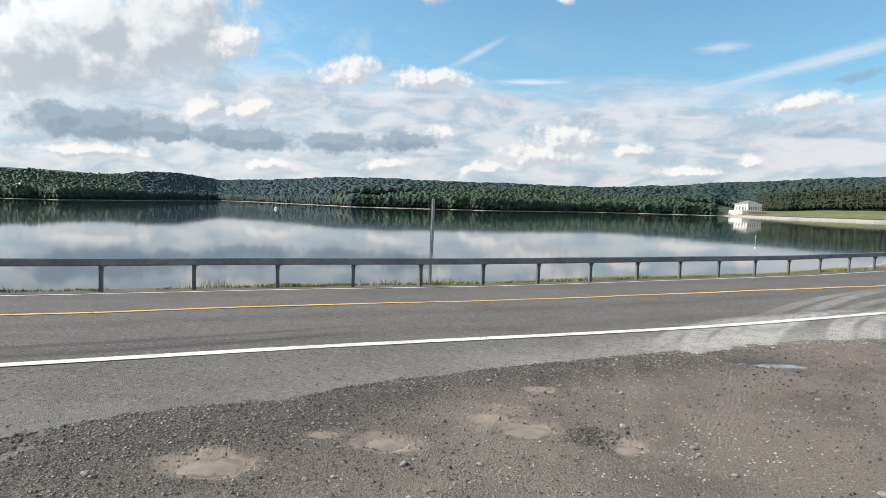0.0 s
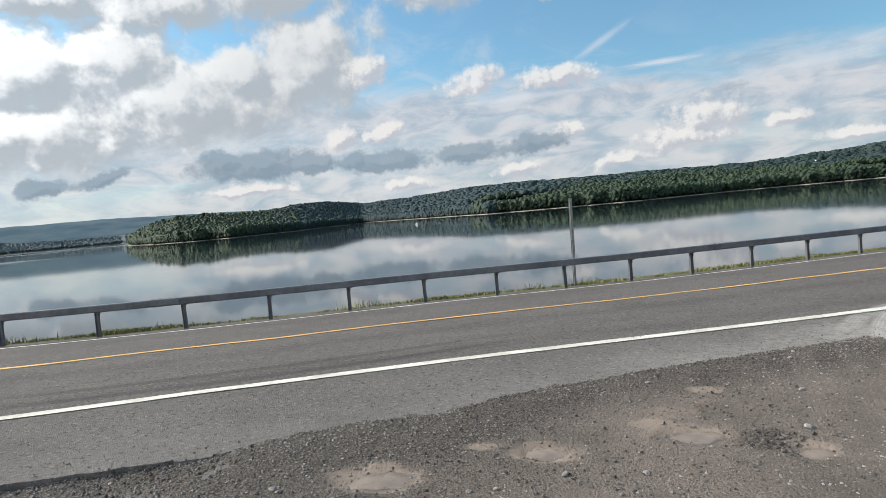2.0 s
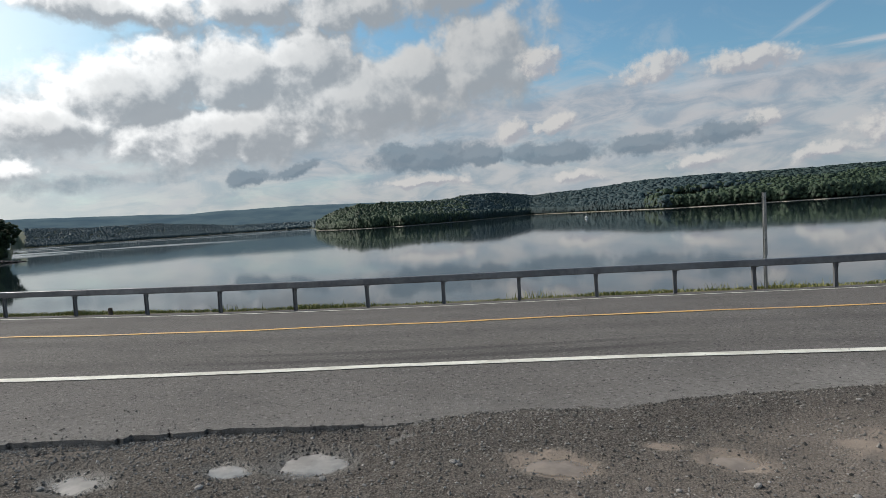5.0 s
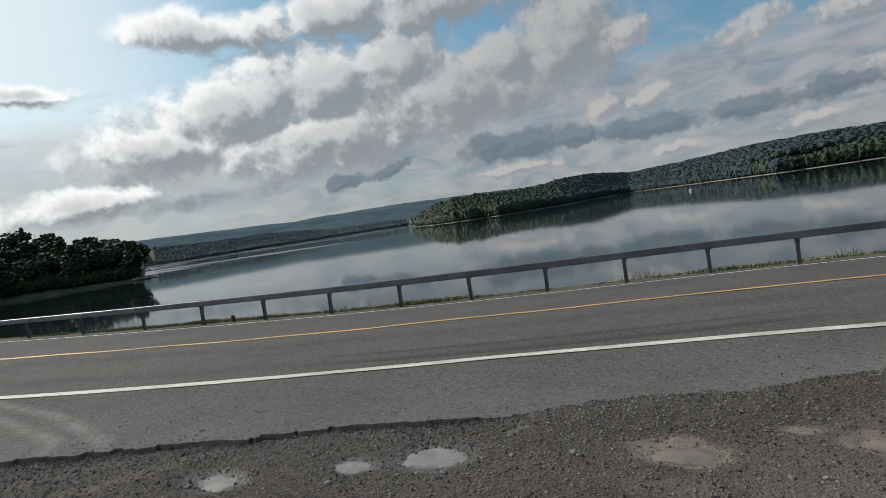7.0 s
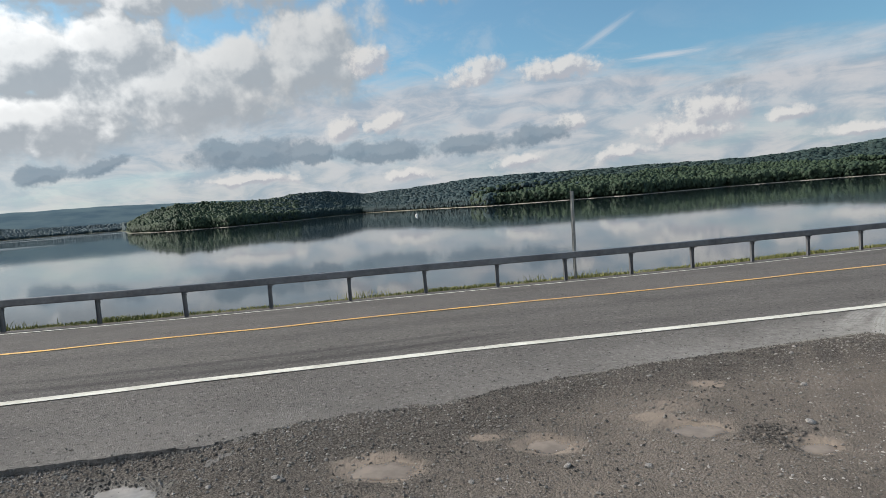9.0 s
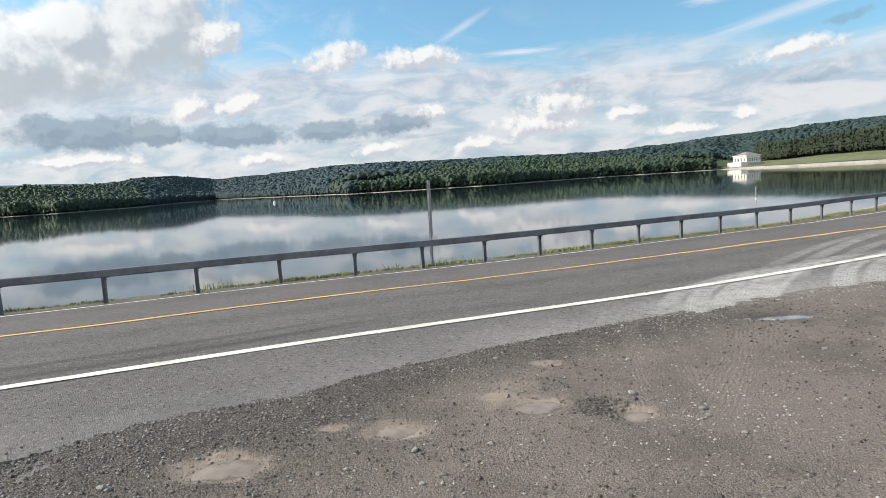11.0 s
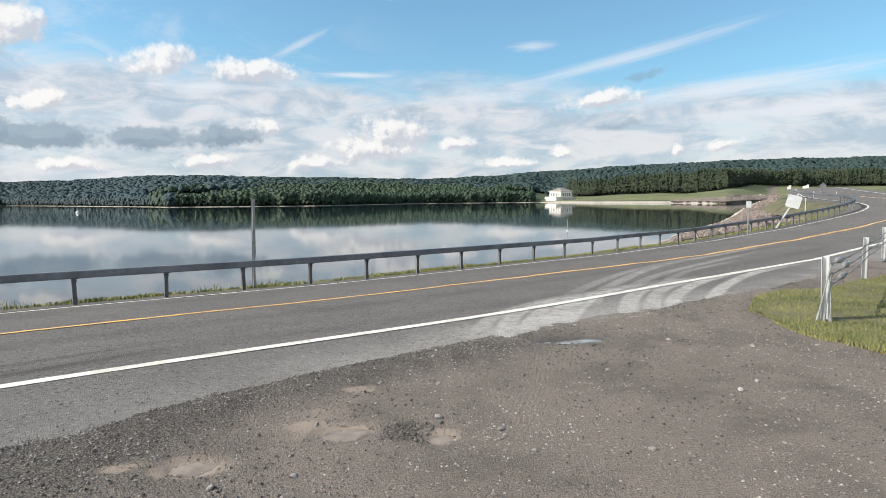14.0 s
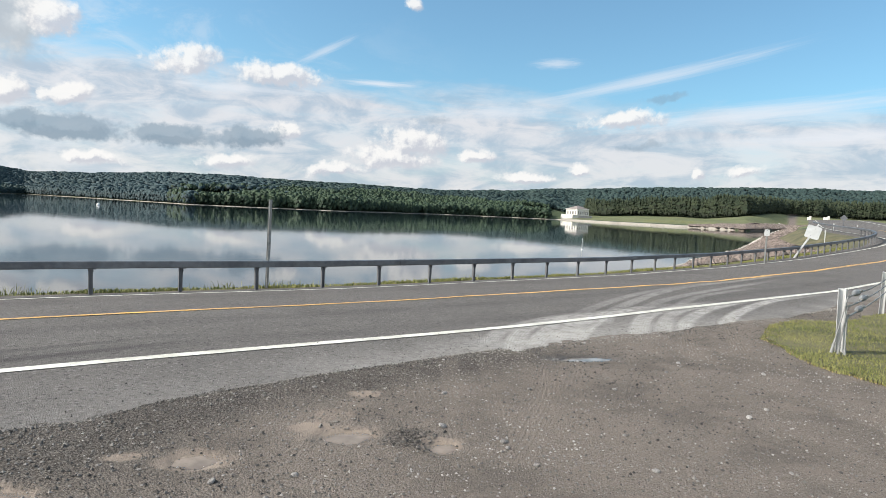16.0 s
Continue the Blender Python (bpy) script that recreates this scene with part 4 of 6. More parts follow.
def lot_height(x, y):
    """Height of the gravel, how wet it is, and where wheels have pressed it."""
    z = gz(x, y)
    lip = edge_y(x) - y
    rise = np.interp(x, [-8, -3.2, -2.0, 14], [-0.032, -0.028, 0.010, 0.012])
    heap = 0.022 * np.exp(-((lip - 0.35) / 0.35) ** 2) * smooth01((x + 2.6) / 1.0)
    z = z + np.where(lip > 0, rise + heap, np.minimum(rise, 0.012) - 0.12 * np.clip(-lip, 0, 0.6)) - 0.02 * np.exp(-np.abs(lip) / 0.05) * (x > -2) - 0.016 * np.exp(-np.abs(lip - 0.04) / 0.07) * smooth01((-2.2 - x) / 0.8)
    z = z + 0.010 * vnoise(x, y, 0.8, 51) + 0.008 * vnoise(x, y, 3.0, 52) + 0.006 * vnoise(x, y, 11.0, 53, 2)
    wet = np.zeros_like(z)
    for cx, cy, rx, ry, kind in PUDDLES:
        d = np.hypot((x - cx) / rx, (y - cy) / ry) + 0.30 * vnoise(x, y, 6.0, 61) + 0.12 * vnoise(x, y, 22.0, 62, 2)
        dip = smooth01((1.7 - d) / 1.2)
        z = z * (1 - dip) + (gz(cx, cy) - 0.040 + rise_at(cx) + 0.010 * vnoise(x, y, 16.0, 63, 2)) * dip
        wet = np.maximum(wet, (0.12 if kind == "muddy" else 1.0) * smooth01((1.9 - d) / 0.9))
    cx, cy, cr = CLODS
    z = z + 0.010 * np.clip(1.2 - np.hypot(x - cx, y - cy) / cr, 0, 1) * (0.6 + 0.8 * vnoise(x, y, 14.0, 66, 2))
    track, across = wheel_marks(np.asarray(x, float), np.asarray(y, float), 1)
    z = z - 0.012 * track * (1 - wet)
    return z, wet, track, across


def rise_at(x):
    return float(np.interp(x, [-8, -3.2, -2.0, 14], [-0.032, -0.028, 0.010, 0.012]))


def build_lot():
    x, y = np.meshgrid(np.arange(-8.5, 17.0, 0.04), np.arange(-3.0, 12.9, 0.04), indexing="ij")
    z, wet, track, across = lot_height(x, y)
    away = edge_y(x) - y
    fresh = np.clip(smooth01((0.9 - x) / 3.2) * 0.95 + 0.95 * smooth01((1.3 - away) / 0.8) * smooth01((5.0 - x) / 2.5) + 0.35 * vnoise(x, y, 0.9, 58), 0, 1)
    silt = np.zeros(x.shape)
    for cx, cy, rx, ry, much in SILT:
        d = np.hypot((x - cx) / rx, (y - cy) / ry) + 0.40 * vnoise(x, y, 3.5, 67) + 0.18 * vnoise(x, y, 14.0, 68, 2)
        silt = np.maximum(silt, much * smooth01((1.15 - d) / 0.75))
    fresh = np.clip(fresh + smooth01(1.6 - np.hypot(x - CLODS[0], y - CLODS[1]) / CLODS[2]), 0, 1) * (1 - silt)
    faces = grid_faces(*x.shape)
    keep = (y - edge_y(x) < 0.45).ravel()[faces].all(1)
    faces = faces[keep]
    used = np.unique(faces)
    index = np.full(x.size, -1)
    index[used] = np.arange(len(used))
    ob = mesh_np("gravel_lot", np.stack([x, y, z], -1).reshape(-1, 3)[used], index[faces], M_GRAVEL, True, {"wet": wet.ravel()[used], "track": track.ravel()[used], "across": across.ravel()[used], "fresh": fresh.ravel()[used], "silt": silt.ravel()[used]})
    tagged(ob, "damp grey-brown gravel pull-off with tyre tracks and potholes", "ground", kind="structure")
    for cx, cy, rx, ry, kind in PUDDLES:
        a = np.linspace(0, 2 * np.pi, 41)[:-1]
        ring = 1.6 + 0.8 * vnoise(np.cos(a) * 1.1 + cx * 3, np.sin(a) * 1.1 + cy * 3, 1.3, 71)
        steps = np.linspace(0.12, 1.0, 7)
        rings = [np.stack([cx + rx * ring * f * np.cos(a), cy + ry * ring * f * np.sin(a), 0 * a], 1) for f in steps]
        co = np.concatenate([[(cx, cy, 0)]] + rings)
        co[:, 2] = gz(cx, cy) - 0.024 + rise_at(cx)
        i = np.arange(40)
        tri = [np.stack([0 * i, i + 1, (i + 1) % 40 + 1], 1)]
        for n in range(6):
            u, v = 1 + 40 * n + i, 1 + 40 * n + (i + 1) % 40
            tri += [np.stack([u, u + 40, v + 40], 1), np.stack([u, v + 40, v], 1)]
        deep = np.concatenate([[1.0], np.repeat(1 - steps, 40)])
        p = mesh_np("puddle", co, np.concatenate(tri), M_MUDDY if kind == "muddy" else M_CLEAR, True, {"deep": deep})
        tagged(p, "shallow brown muddy puddle in the gravel" if kind == "muddy" else "shallow rain puddle mirroring the sky", "puddle", "puddles in the lot", "structure")


build_lot()

# ------------------------------------------------------------------ distant hills
def build_backdrop():
    m, k, b = material("haze_blue_hill")
    pos = k.node("ShaderNodeTexCoord").outputs["Object"]
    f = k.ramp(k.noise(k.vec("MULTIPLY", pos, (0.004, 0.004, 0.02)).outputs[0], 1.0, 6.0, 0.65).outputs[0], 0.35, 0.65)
    # both tones are blued to carry the haze of distance in the base colour
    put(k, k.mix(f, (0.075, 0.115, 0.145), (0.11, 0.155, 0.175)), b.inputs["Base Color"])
    b.inputs["Roughness"].default_value = 1.0
    b.inputs["Specular IOR Level"].default_value = 0.0
    az = np.arange(-80, -14, 0.25)
    el = np.interp(az, [-80, -62.5, -59, -54.5, -49.7, -44.6, -39.4, -34.6, -30, -22, -14], [2.0, 2.1, 2.1, 1.98, 1.84, 1.93, 2.0, 1.92, 1.8, 1.2, 0.6]) + 0.025 * vnoise(az, 0 * az, 1.5, 81)
    rows = []
    for r, f in ((3600, 0.0), (3900, 0.45), (4300, 0.85), (4500, 1.0), (4700, 0.7)):
        z = -5 + (5 + 1.6 + 4500 * np.tan(np.radians(el))) * f * (1 + 0.05 * vnoise(az, 0 * az + r, 0.4, 82))
        rows.append(np.stack([np.sin(np.radians(az)) * r, np.cos(np.radians(az)) * r, z], -1))
    tagged(mesh_np("backdrop", np.stack(rows, 1).reshape(-1, 3), grid_faces(len(az), 5), m, True), "wooded ridge far beyond the lake, blue haze painted into its colour", "hill", kind="structure")


build_backdrop()

# ------------------------------------------------------------------ woods
def ico():
    """Vertices and faces of a plain icosahedron."""
    t = (1 + 5 ** 0.5) / 2
    v = np.array([(-1, t, 0), (1, t, 0), (-1, -t, 0), (1, -t, 0), (0, -1, t), (0, 1, t), (0, -1, -t), (0, 1, -t), (t, 0, -1), (t, 0, 1), (-t, 0, -1), (-t, 0, 1)], float)
    f = np.array([(0, 11, 5), (0, 5, 1), (0, 1, 7), (0, 7, 10), (0, 10, 11), (1, 5, 9), (5, 11, 4), (11, 10, 2), (10, 7, 6), (7, 1, 8), (3, 9, 4), (3, 4, 2), (3, 2, 6), (3, 6, 8), (3, 8, 9), (4, 9, 5), (2, 4, 11), (6, 2, 10), (8, 6, 7), (9, 8, 1)])
    return v / np.linalg.norm(v[0]), f


def octa():
    """Vertices and faces of an octahedron."""
    v = np.array([(1, 0, 0), (0, 1, 0), (-1, 0, 0), (0, -1, 0), (0, 0, 1), (0, 0, -1)], float)
    f = np.array([(0, 1, 4), (1, 2, 4), (2, 3, 4), (3, 0, 4), (1, 0, 5), (2, 1, 5), (3, 2, 5), (0, 3, 5)])
    return v, f


def knob():
    """Vertices and faces of a cube rounded to a ball."""
    v = np.array([(x, y, z) for x in (-1, 1) for y in (-1, 1) for z in (-1, 1)], float) / 3 ** 0.5
    q = ((0, 1, 3, 2), (4, 6, 7, 5), (0, 4, 5, 1), (2, 3, 7, 6), (0, 2, 6, 4), (1, 5, 7, 3))
    return v, np.array([t for a, b, c, d in q for t in ((a, b, c), (a, c, d))])


def clumps(centres, radii, squash, rng, jitter=0.32, shape=ico):
    """Many lumpy clumps joined in one mesh."""
    v, f = shape()
    n, k = len(centres), len(v)
    d = 1 + jitter * rng.uniform(-1, 1, (n, k, 1))
    a = rng.uniform(0, 2 * np.pi, n)
    ca, sa = np.cos(a)[:, None], np.sin(a)[:, None]
    x = v[None, :, 0] * ca - v[None, :, 1] * sa
    y = v[None, :, 0] * sa + v[None, :, 1] * ca
    p = np.stack([x, y, np.broadcast_to(v[None, :, 2], x.shape) * np.reshape(squash, (-1, 1))], -1) * d * np.reshape(radii, (-1, 1, 1))
    co = (p + centres[:, None, :]).reshape(-1, 3)
    fa = (f[None] + k * np.arange(n)[:, None, None]).reshape(-1, 3)
    return co, fa


def woods(name, az0, az1, r_of, depth_of, count, h0, h1, seed, label, start=6.0, mat=None, pine=False, power=1.5, lumps=4, shape=knob, feather=0.0):
    rng = np.random.default_rng(seed)
    az = np.clip(rng.uniform(az0, az1, count) + rng.normal(0, feather, count), az0 - 3, az1 + 3)
    t = rng.uniform(0, 1, count) ** power
    near = rng.uniform(0, 1, count) < 0.10
    t = np.where(near, 0.03 * rng.uniform(0, 1, count), t)
    r = r_of(az) + start + t * depth_of(az)
    x, y = np.sin(np.radians(az)) * r, np.cos(np.radians(az)) * r
    z, inland, sd = terrain(x, y)
    ok = z > WATER_Z + 0.4
    x, y, z, r = x[ok], y[ok], z[ok], r[ok]
    n = len(x)
    h = rng.uniform(h0, h1, n) * (1 + 0.30 * vnoise(x, y, 0.03, seed))
    full = 1.65 if lumps < 3 else 1.12
    cs, rs, sq = [], [], []
    if pine:
        for k, (hh, rr) in enumerate(((0.30, 0.13), (0.46, 0.14), (0.61, 0.125), (0.76, 0.095), (0.91, 0.055))):
            cs.append(np.stack([x + rng.normal(0, 0.35, n), y + rng.normal(0, 0.35, n), z + h * (hh + rng.uniform(-0.03, 0.03, n))], -1))
            rs.append(h * rr * rng.uniform(0.7, 1.3, n))
            sq.append(np.full(n, 1.1 if k < 4 else 2.0))
    else:
        # a rounded crown: one heart and smaller lumps over its shoulders
        for k in range(lumps):
            a = rng.uniform(0, 6.28, n)
            out = 0.0 if k == 0 else rng.uniform(0.14, 0.24, n)
            up = 0.60 if k == 0 else (rng.uniform(0.16, 0.40, n) if k == 1 else rng.uniform(0.40, 0.88, n))
            cs.append(np.stack([x + h * out * np.cos(a), y + h * out * np.sin(a), z + h * up], -1))
            rs.append(h * full * (0.27 if k == 0 else rng.uniform(0.14, 0.20, n)))
            sq.append(rng.uniform(0.85, 1.2, n) / full)
    co, fa = clumps(np.concatenate(cs), np.concatenate(rs), np.concatenate(sq), rng, 0.30, octa if pine else shape)
    tagged(mesh_np(name, co, fa, mat or M_LEAF, not pine), label, "forest", kind="stuff")


ridge = lambda az: np.interp(az, RIDGE_AZ, RIDGE_R)
depth = lambda az: np.maximum(ridge(az) * 1.03 - shore_radius(az), 60)
woods("woods", -37.8, -24, shore_radius, depth, 12000, 6, 10.5, 1, "dense green deciduous woods on the low peninsula", lumps=3)
woods("woods", -26, -16, shore_radius, depth, 7000, 6, 10.5, 11, "green woods falling to the cove behind the peninsula, tinted bluish for haze", mat=M_BLUEHAZELEAF, lumps=3, feather=2.0)
woods("woods", -23, 0, lambda az: shore_radius(az) + 90, depth, 16000, 7, 12, 2, "dense mixed woods on the far hillside, tinted blue-grey for haze", mat=M_HAZELEAF, power=1.0, lumps=2, feather=2.0)
woods("woods", -18, -6, shore_radius, lambda az: 90 + 0 * az, 3600, 6, 11, 12, "leafy woods fringing the far cove, haze painted into their green", mat=M_HAZELEAF, lumps=4)
woods("woods", -8, 25.6, shore_radius, lambda az: 270 + 0 * az, 17000, 5.5, 11, 3, "dense green mixed woods above the pale shoreline", lumps=4, power=1.2)
woods("woods", 0, 30, lambda az: shore_radius(az) + 270, lambda az: np.maximum(ridge(az) * 1.03 - shore_radius(az) - 270, 60), 11000, 7, 12, 13, "wooded ridge behind the nearer hill, tinted blue-green for haze", mat=M_BLUEHAZELEAF, power=0.9, lumps=2)
woods("woods", 24, 62, lambda az: shore_radius(az) + 330, lambda az: ridge(az) * 1.03 - shore_radius(az) - 330, 15000, 8, 13, 4, "dark green wooded ridge behind the dam, tinted bluish for haze", mat=M_BLUEHAZELEAF, power=1.0, lumps=2)
woods("pine_woods", 28.8, 64, lambda az: shore_radius(az) + 192, lambda az: 150 + 0 * az, 7500, 10, 20, 5, "row of dark pine trees behind the grassy dam", 6.0, M_PINE, True, power=1.9)
woods("woods", -60.5, -38, shore_radius, depth, 8000, 8, 14, 6, "low wooded spur across the wide lake, blue-green haze painted into its colour", mat=M_FARHAZELEAF, power=1.0, lumps=2)

# ------------------------------------------------------------------ trees on the near point


def tree_meshes(seed, height, conifer=False):
    rng = np.random.default_rng(seed)
    bm = bmesh.new()
    rod(bm, (0, 0, -0.6), (0.2, 0.1, height * 0.45), 0.34, 0.2, 7)
    rod(bm, (0.2, 0.1, height * 0.45), (0.1, 0.3, height * 0.9), 0.2, 0.05, 6)
    tips = []
    for k in range(9):
        a, hh = rng.uniform(0, 6.28), height * rng.uniform(0.25, 0.75)
        l = height * rng.uniform(0.14, 0.3) * (1.1 - hh / height)
        tip = (math.cos(a) * l, math.sin(a) * l, hh + l * 0.5)
        rod(bm, (0.1, 0.1, hh), tip, 0.09, 0.03, 5)
        tips.append(tip)
    n = 420
    u = rng.normal(0, 1, (n, 3))
    u /= np.linalg.norm(u, axis=1)[:, None]
    rad = rng.uniform(0.45, 1.0, n) ** 0.5
    if conifer:
        hh = rng.uniform(0.12, 1.0, n)
        c = np.stack([u[:, 0] * (1.04 - hh) * height * 0.24, u[:, 1] * (1.04 - hh) * height * 0.24, hh * height], -1)
        size = rng.uniform(0.25, 0.6, n)
    else:
        lobes = rng.normal(0, 1, (9, 3)) * (0.17 * height, 0.17 * height, 0.15 * height) + (0, 0, 0.50 * height)
        pick = rng.integers(0, 9, n)
        c = lobes[pick] + u * rad[:, None] * height * 0.15
        size = rng.uniform(0.35, 0.95, n)
    co, fa = clumps(c, size, rng.uniform(0.5, 0.9, n), rng, 0.45)
    return bm, co, fa


def near_trees():
    kinds = []
    for i, (h, con) in enumerate(((15, False), (13, False), (17, False), (16, True))):
        root = new("pine_tree" if con else "tree")
        bm, co, fa = tree_meshes(20 + i, h, con)
        part("trunk", bm, M_BARK, root)
        crown = mesh_np("crown", co, fa, M_PINE if con else M_NEARLEAF)
        crown.parent = root
        tagged(root, "dark pointed pine standing above the leafy trees" if con else "dark leafy broadleaf tree on the near point", "tree", "trees on the near point")
        kinds.append(root)
    rng = np.random.default_rng(9)
    first = [True] * 4
    for i in range(64):
        az = rng.uniform(-77, -61.9) if i > 14 else rng.uniform(-64, -61.9)
        r = rng.uniform(264, 345) if i % 3 else rng.uniform(262, 275)
        k = int(rng.integers(0, 3))
        if i == 5:
            az, r, k = -69.4, 300, 3
        x, y = math.sin(radians(az)) * r, math.cos(radians(az)) * r
        z = float(terrain(np.array([x]), np.array([y]))[0][0])
        s = rng.uniform(0.8, 1.1) * np.interp(az, [-70, -64, -61.9], [1.0, 0.85, 0.62])
        m = Matrix.LocRotScale((x, y, z), Euler((0, 0, rng.uniform(0, 6.28))), None)
        kinds[k].scale = (s, s, s)
        if first[k]:
            kinds[k].matrix_basis = m @ Matrix.Diagonal((s, s, s, 1))
            first[k] = False
        else:
            copy_thing(kinds[k], m)


near_trees()
woods("undergrowth", -77, -62.0, lambda az: 250 + 0 * az, lambda az: 95 + 0 * az, 4200, 2.0, 5.0, 8, "dark leafy thicket filling the near point", 12.0, M_NEARLEAF)

# ------------------------------------------------------------------ guide rail
POST_K = [-26, -8, -7, -6, -5, -4, -2, 0, 1, 4, 8, 12, 16, 19, 46]
POST_S = [-68, -18.84, -16.55, -14.4, -12.36, -10.41, -6.85, -3.37, -1.65, 3.45, 10.57, 17.87, 24.62, 28.97, 54.0]


def rail_z(s):
    return np.interp(s, CUM, CURVE_Z)


def build_rail():
    root = new("guide_rail")
    tagged(root, "weathered grey steel box-beam guide rail on thin posts beside the lake", "guide rail")
    # square beam with rounded corners, in lengths joined by splice plates
    half, rr = 0.076, 0.018
    ring = []
    for cx, cz, a0 in ((half - rr, half - rr, 0), (-half + rr, half - rr, 90), (-half + rr, -half + rr, 180), (half - rr, -half + rr, 270)):
        for a in (a0, a0 + 45, a0 + 90):
            ring.append((cx + rr * math.cos(radians(a)), cz + rr * math.sin(radians(a))))
    ring = np.array(ring)
    joints = [-68, -50, -32, -24.3, -16.4, -9.0, -5.9 + 0.0, 4.4, 10.0, 16.0, 22.0, 28.0, 34, 40, 46, 54, 62, 75]
    joints = sorted(joints)
    for a, b in zip(joints[:-1], joints[1:]):
        n = max(int((b - a) / 0.8), 3)
        s = np.linspace(a + 0.006, b - 0.006, n)
        co = []
        for o, h in ring:
            x, y = along(s, o)
            co.append(np.stack([x, y, rail_z(s) + 0.612 + h + 0.004 * vnoise(s, 0 * s, 0.4, 5)], -1))
        co = np.stack(co, 1)
        m = len(ring)
        i, j = np.meshgrid(np.arange(n - 1), np.arange(m), indexing="ij")
        i, j = i.ravel(), j.ravel()
        f = np.stack([i * m + j, i * m + (j + 1) % m, (i + 1) * m + (j + 1) % m, (i + 1) * m + j], 1)
        beam = mesh_np("beam", co.reshape(-1, 3), f, M_GALV, False)
        beam.parent = root
    # splice plates with bolt heads
    bm = bmesh.new()
    box(bm, (0.62, 0.012, 0.10), Matrix.Translation((0, -0.084, 0)), 0.003)
    for x in (-0.24, -0.10, 0.10, 0.24):
        for z in (-0.07, 0.082):
            rod(bm, (x, 0, z), (x, 0, z + (0.014 if z > 0 else -0.02)), 0.016, None, 6)
    me = bpy.data.meshes.new("splice_plate")
    bm.to_mesh(me)
    bm.free()
    me.materials.append(M_GALV)
    for s in joints[2:-3]:
        x, y = along(s, 0.0)
        x2, y2 = along(s + 0.2, 0.0)
        ob = new("splice_plate", me)
        ob.parent = root
        ob.matrix_basis = pose(float(x), float(y), float(rail_z(s)) + 0.612, 0, 0, math.degrees(math.atan2(y2 - y, x2 - x)))
    # I-section posts with a shelf angle under the beam
    bm = bmesh.new()
    for dy in (-0.036, 0.036):
        box(bm, (0.007, 0.062, 1.03), Matrix.Translation((dy, 0, 0.015)), 0.0)
    box(bm, (0.066, 0.006, 1.03), Matrix.Translation((0, 0, 0.015)))
    me_post = bpy.data.meshes.new("post")
    bm.to_mesh(me_post)
    bm.free()
    me_post.materials.append(M_POST)
    bm = bmesh.new()
    box(bm, (0.10, 0.10, 0.012), Matrix.Translation((0.045, 0, 0.524)), 0.002)
    box(bm, (0.012, 0.10, 0.085), Matrix.Translation((0.036, 0, 0.487)), 0.002)
    rod(bm, (0.042, 0, 0.48), (0.058, 0, 0.48), 0.014, None, 6)
    me_shelf = bpy.data.meshes.new("shelf_angle")
    bm.to_mesh(me_shelf)
    bm.free()
    me_shelf.materials.append(M_GALV)
    rng = np.random.default_rng(3)
    ks = np.arange(-24, 46)
    for s in np.interp(ks, POST_K, POST_S):
        x, y = along(s, 0.0)
        x2, y2 = along(s + 0.2, 0.0)
        turn = math.degrees(math.atan2(y2 - y, x2 - x))
        post = new("post", me_post)
        post.parent = root
        post.matrix_basis = pose(float(x), float(y), float(rail_z(s)), rng.normal(0, 0.5), rng.normal(0, 0.7), turn + rng.normal(0, 2))
        shelf = new("shelf_angle", me_shelf)
        shelf.parent = post


build_rail()

# ------------------------------------------------------------------ sign posts by the lake


def channel(bm, height, x=0.0, y=0.0, z=0.0, w=0.052):
    """A U-channel post with flanges, open to the back."""
    box(bm, (w, 0.006, height), Matrix.Translation((x, y, z + height / 2)))
    for k in (-1, 1):
        box(bm, (0.006, 0.032, height), Matrix.Translation((x + k * w / 2, y + 0.016, z + height / 2)))
        box(bm, (0.022, 0.005, height), Matrix.Translation((x + k * (w / 2 + 0.010), y + 0.033, z + height / 2)))


def sign_post():
    root = new("sign_post")
    bm = bmesh.new()
    channel(bm, 1.75, 0, 0, -0.3, 0.04)
    part("stub", bm, M_CABLE, root)
    bm = bmesh.new()
    channel(bm, 1.42, 0.006, -0.010, 0.80, 0.052)
    part("upper_channel", bm, M_CABLE, root)
    bm = bmesh.new()
    for z in (0.95, 1.15, 1.35, 1.9, 2.1):
        rod(bm, (0, -0.022, z), (0, 0.03, z), 0.012, None, 6)
    part("bolt", bm, M_GALV, root)
    root.matrix_basis = pose(0.29, 15.62, float(gz(0.29, 15.62)) - 0.03, 0.6, 0.6, 22)
    tagged(root, "tall bare steel U-channel sign post behind the guide rail", "sign post")


sign_post()


def marker_post():
    root = new("marker_post")
    bm = bmesh.new()
    channel(bm, 2.05, 0, 0, -0.35, 0.045)
    part("channel", bm, M_CABLE, root)
    bm = bmesh.new()
    box(bm, (0.24, 0.006, 0.32), Matrix.Translation((0, -0.014, 1.50)), 0.002)
    part("plate", bm, M_ALU, root, "bare aluminium plate")
    bm = bmesh.new()
    for z in (1.42, 1.62):
        rod(bm, (0, -0.03, z), (0, 0.02, z), 0.016, None, 6)
    part("bolt", bm, M_GALV, root)
    az, d = radians(44.0), 35.2
    x, y = math.sin(az) * d, math.cos(az) * d
    root.matrix_basis = pose(x, y, -0.24, 0, 0.5, -44)
    tagged(root, "small blank plate on a channel post behind the rail", "marker post")


marker_post()


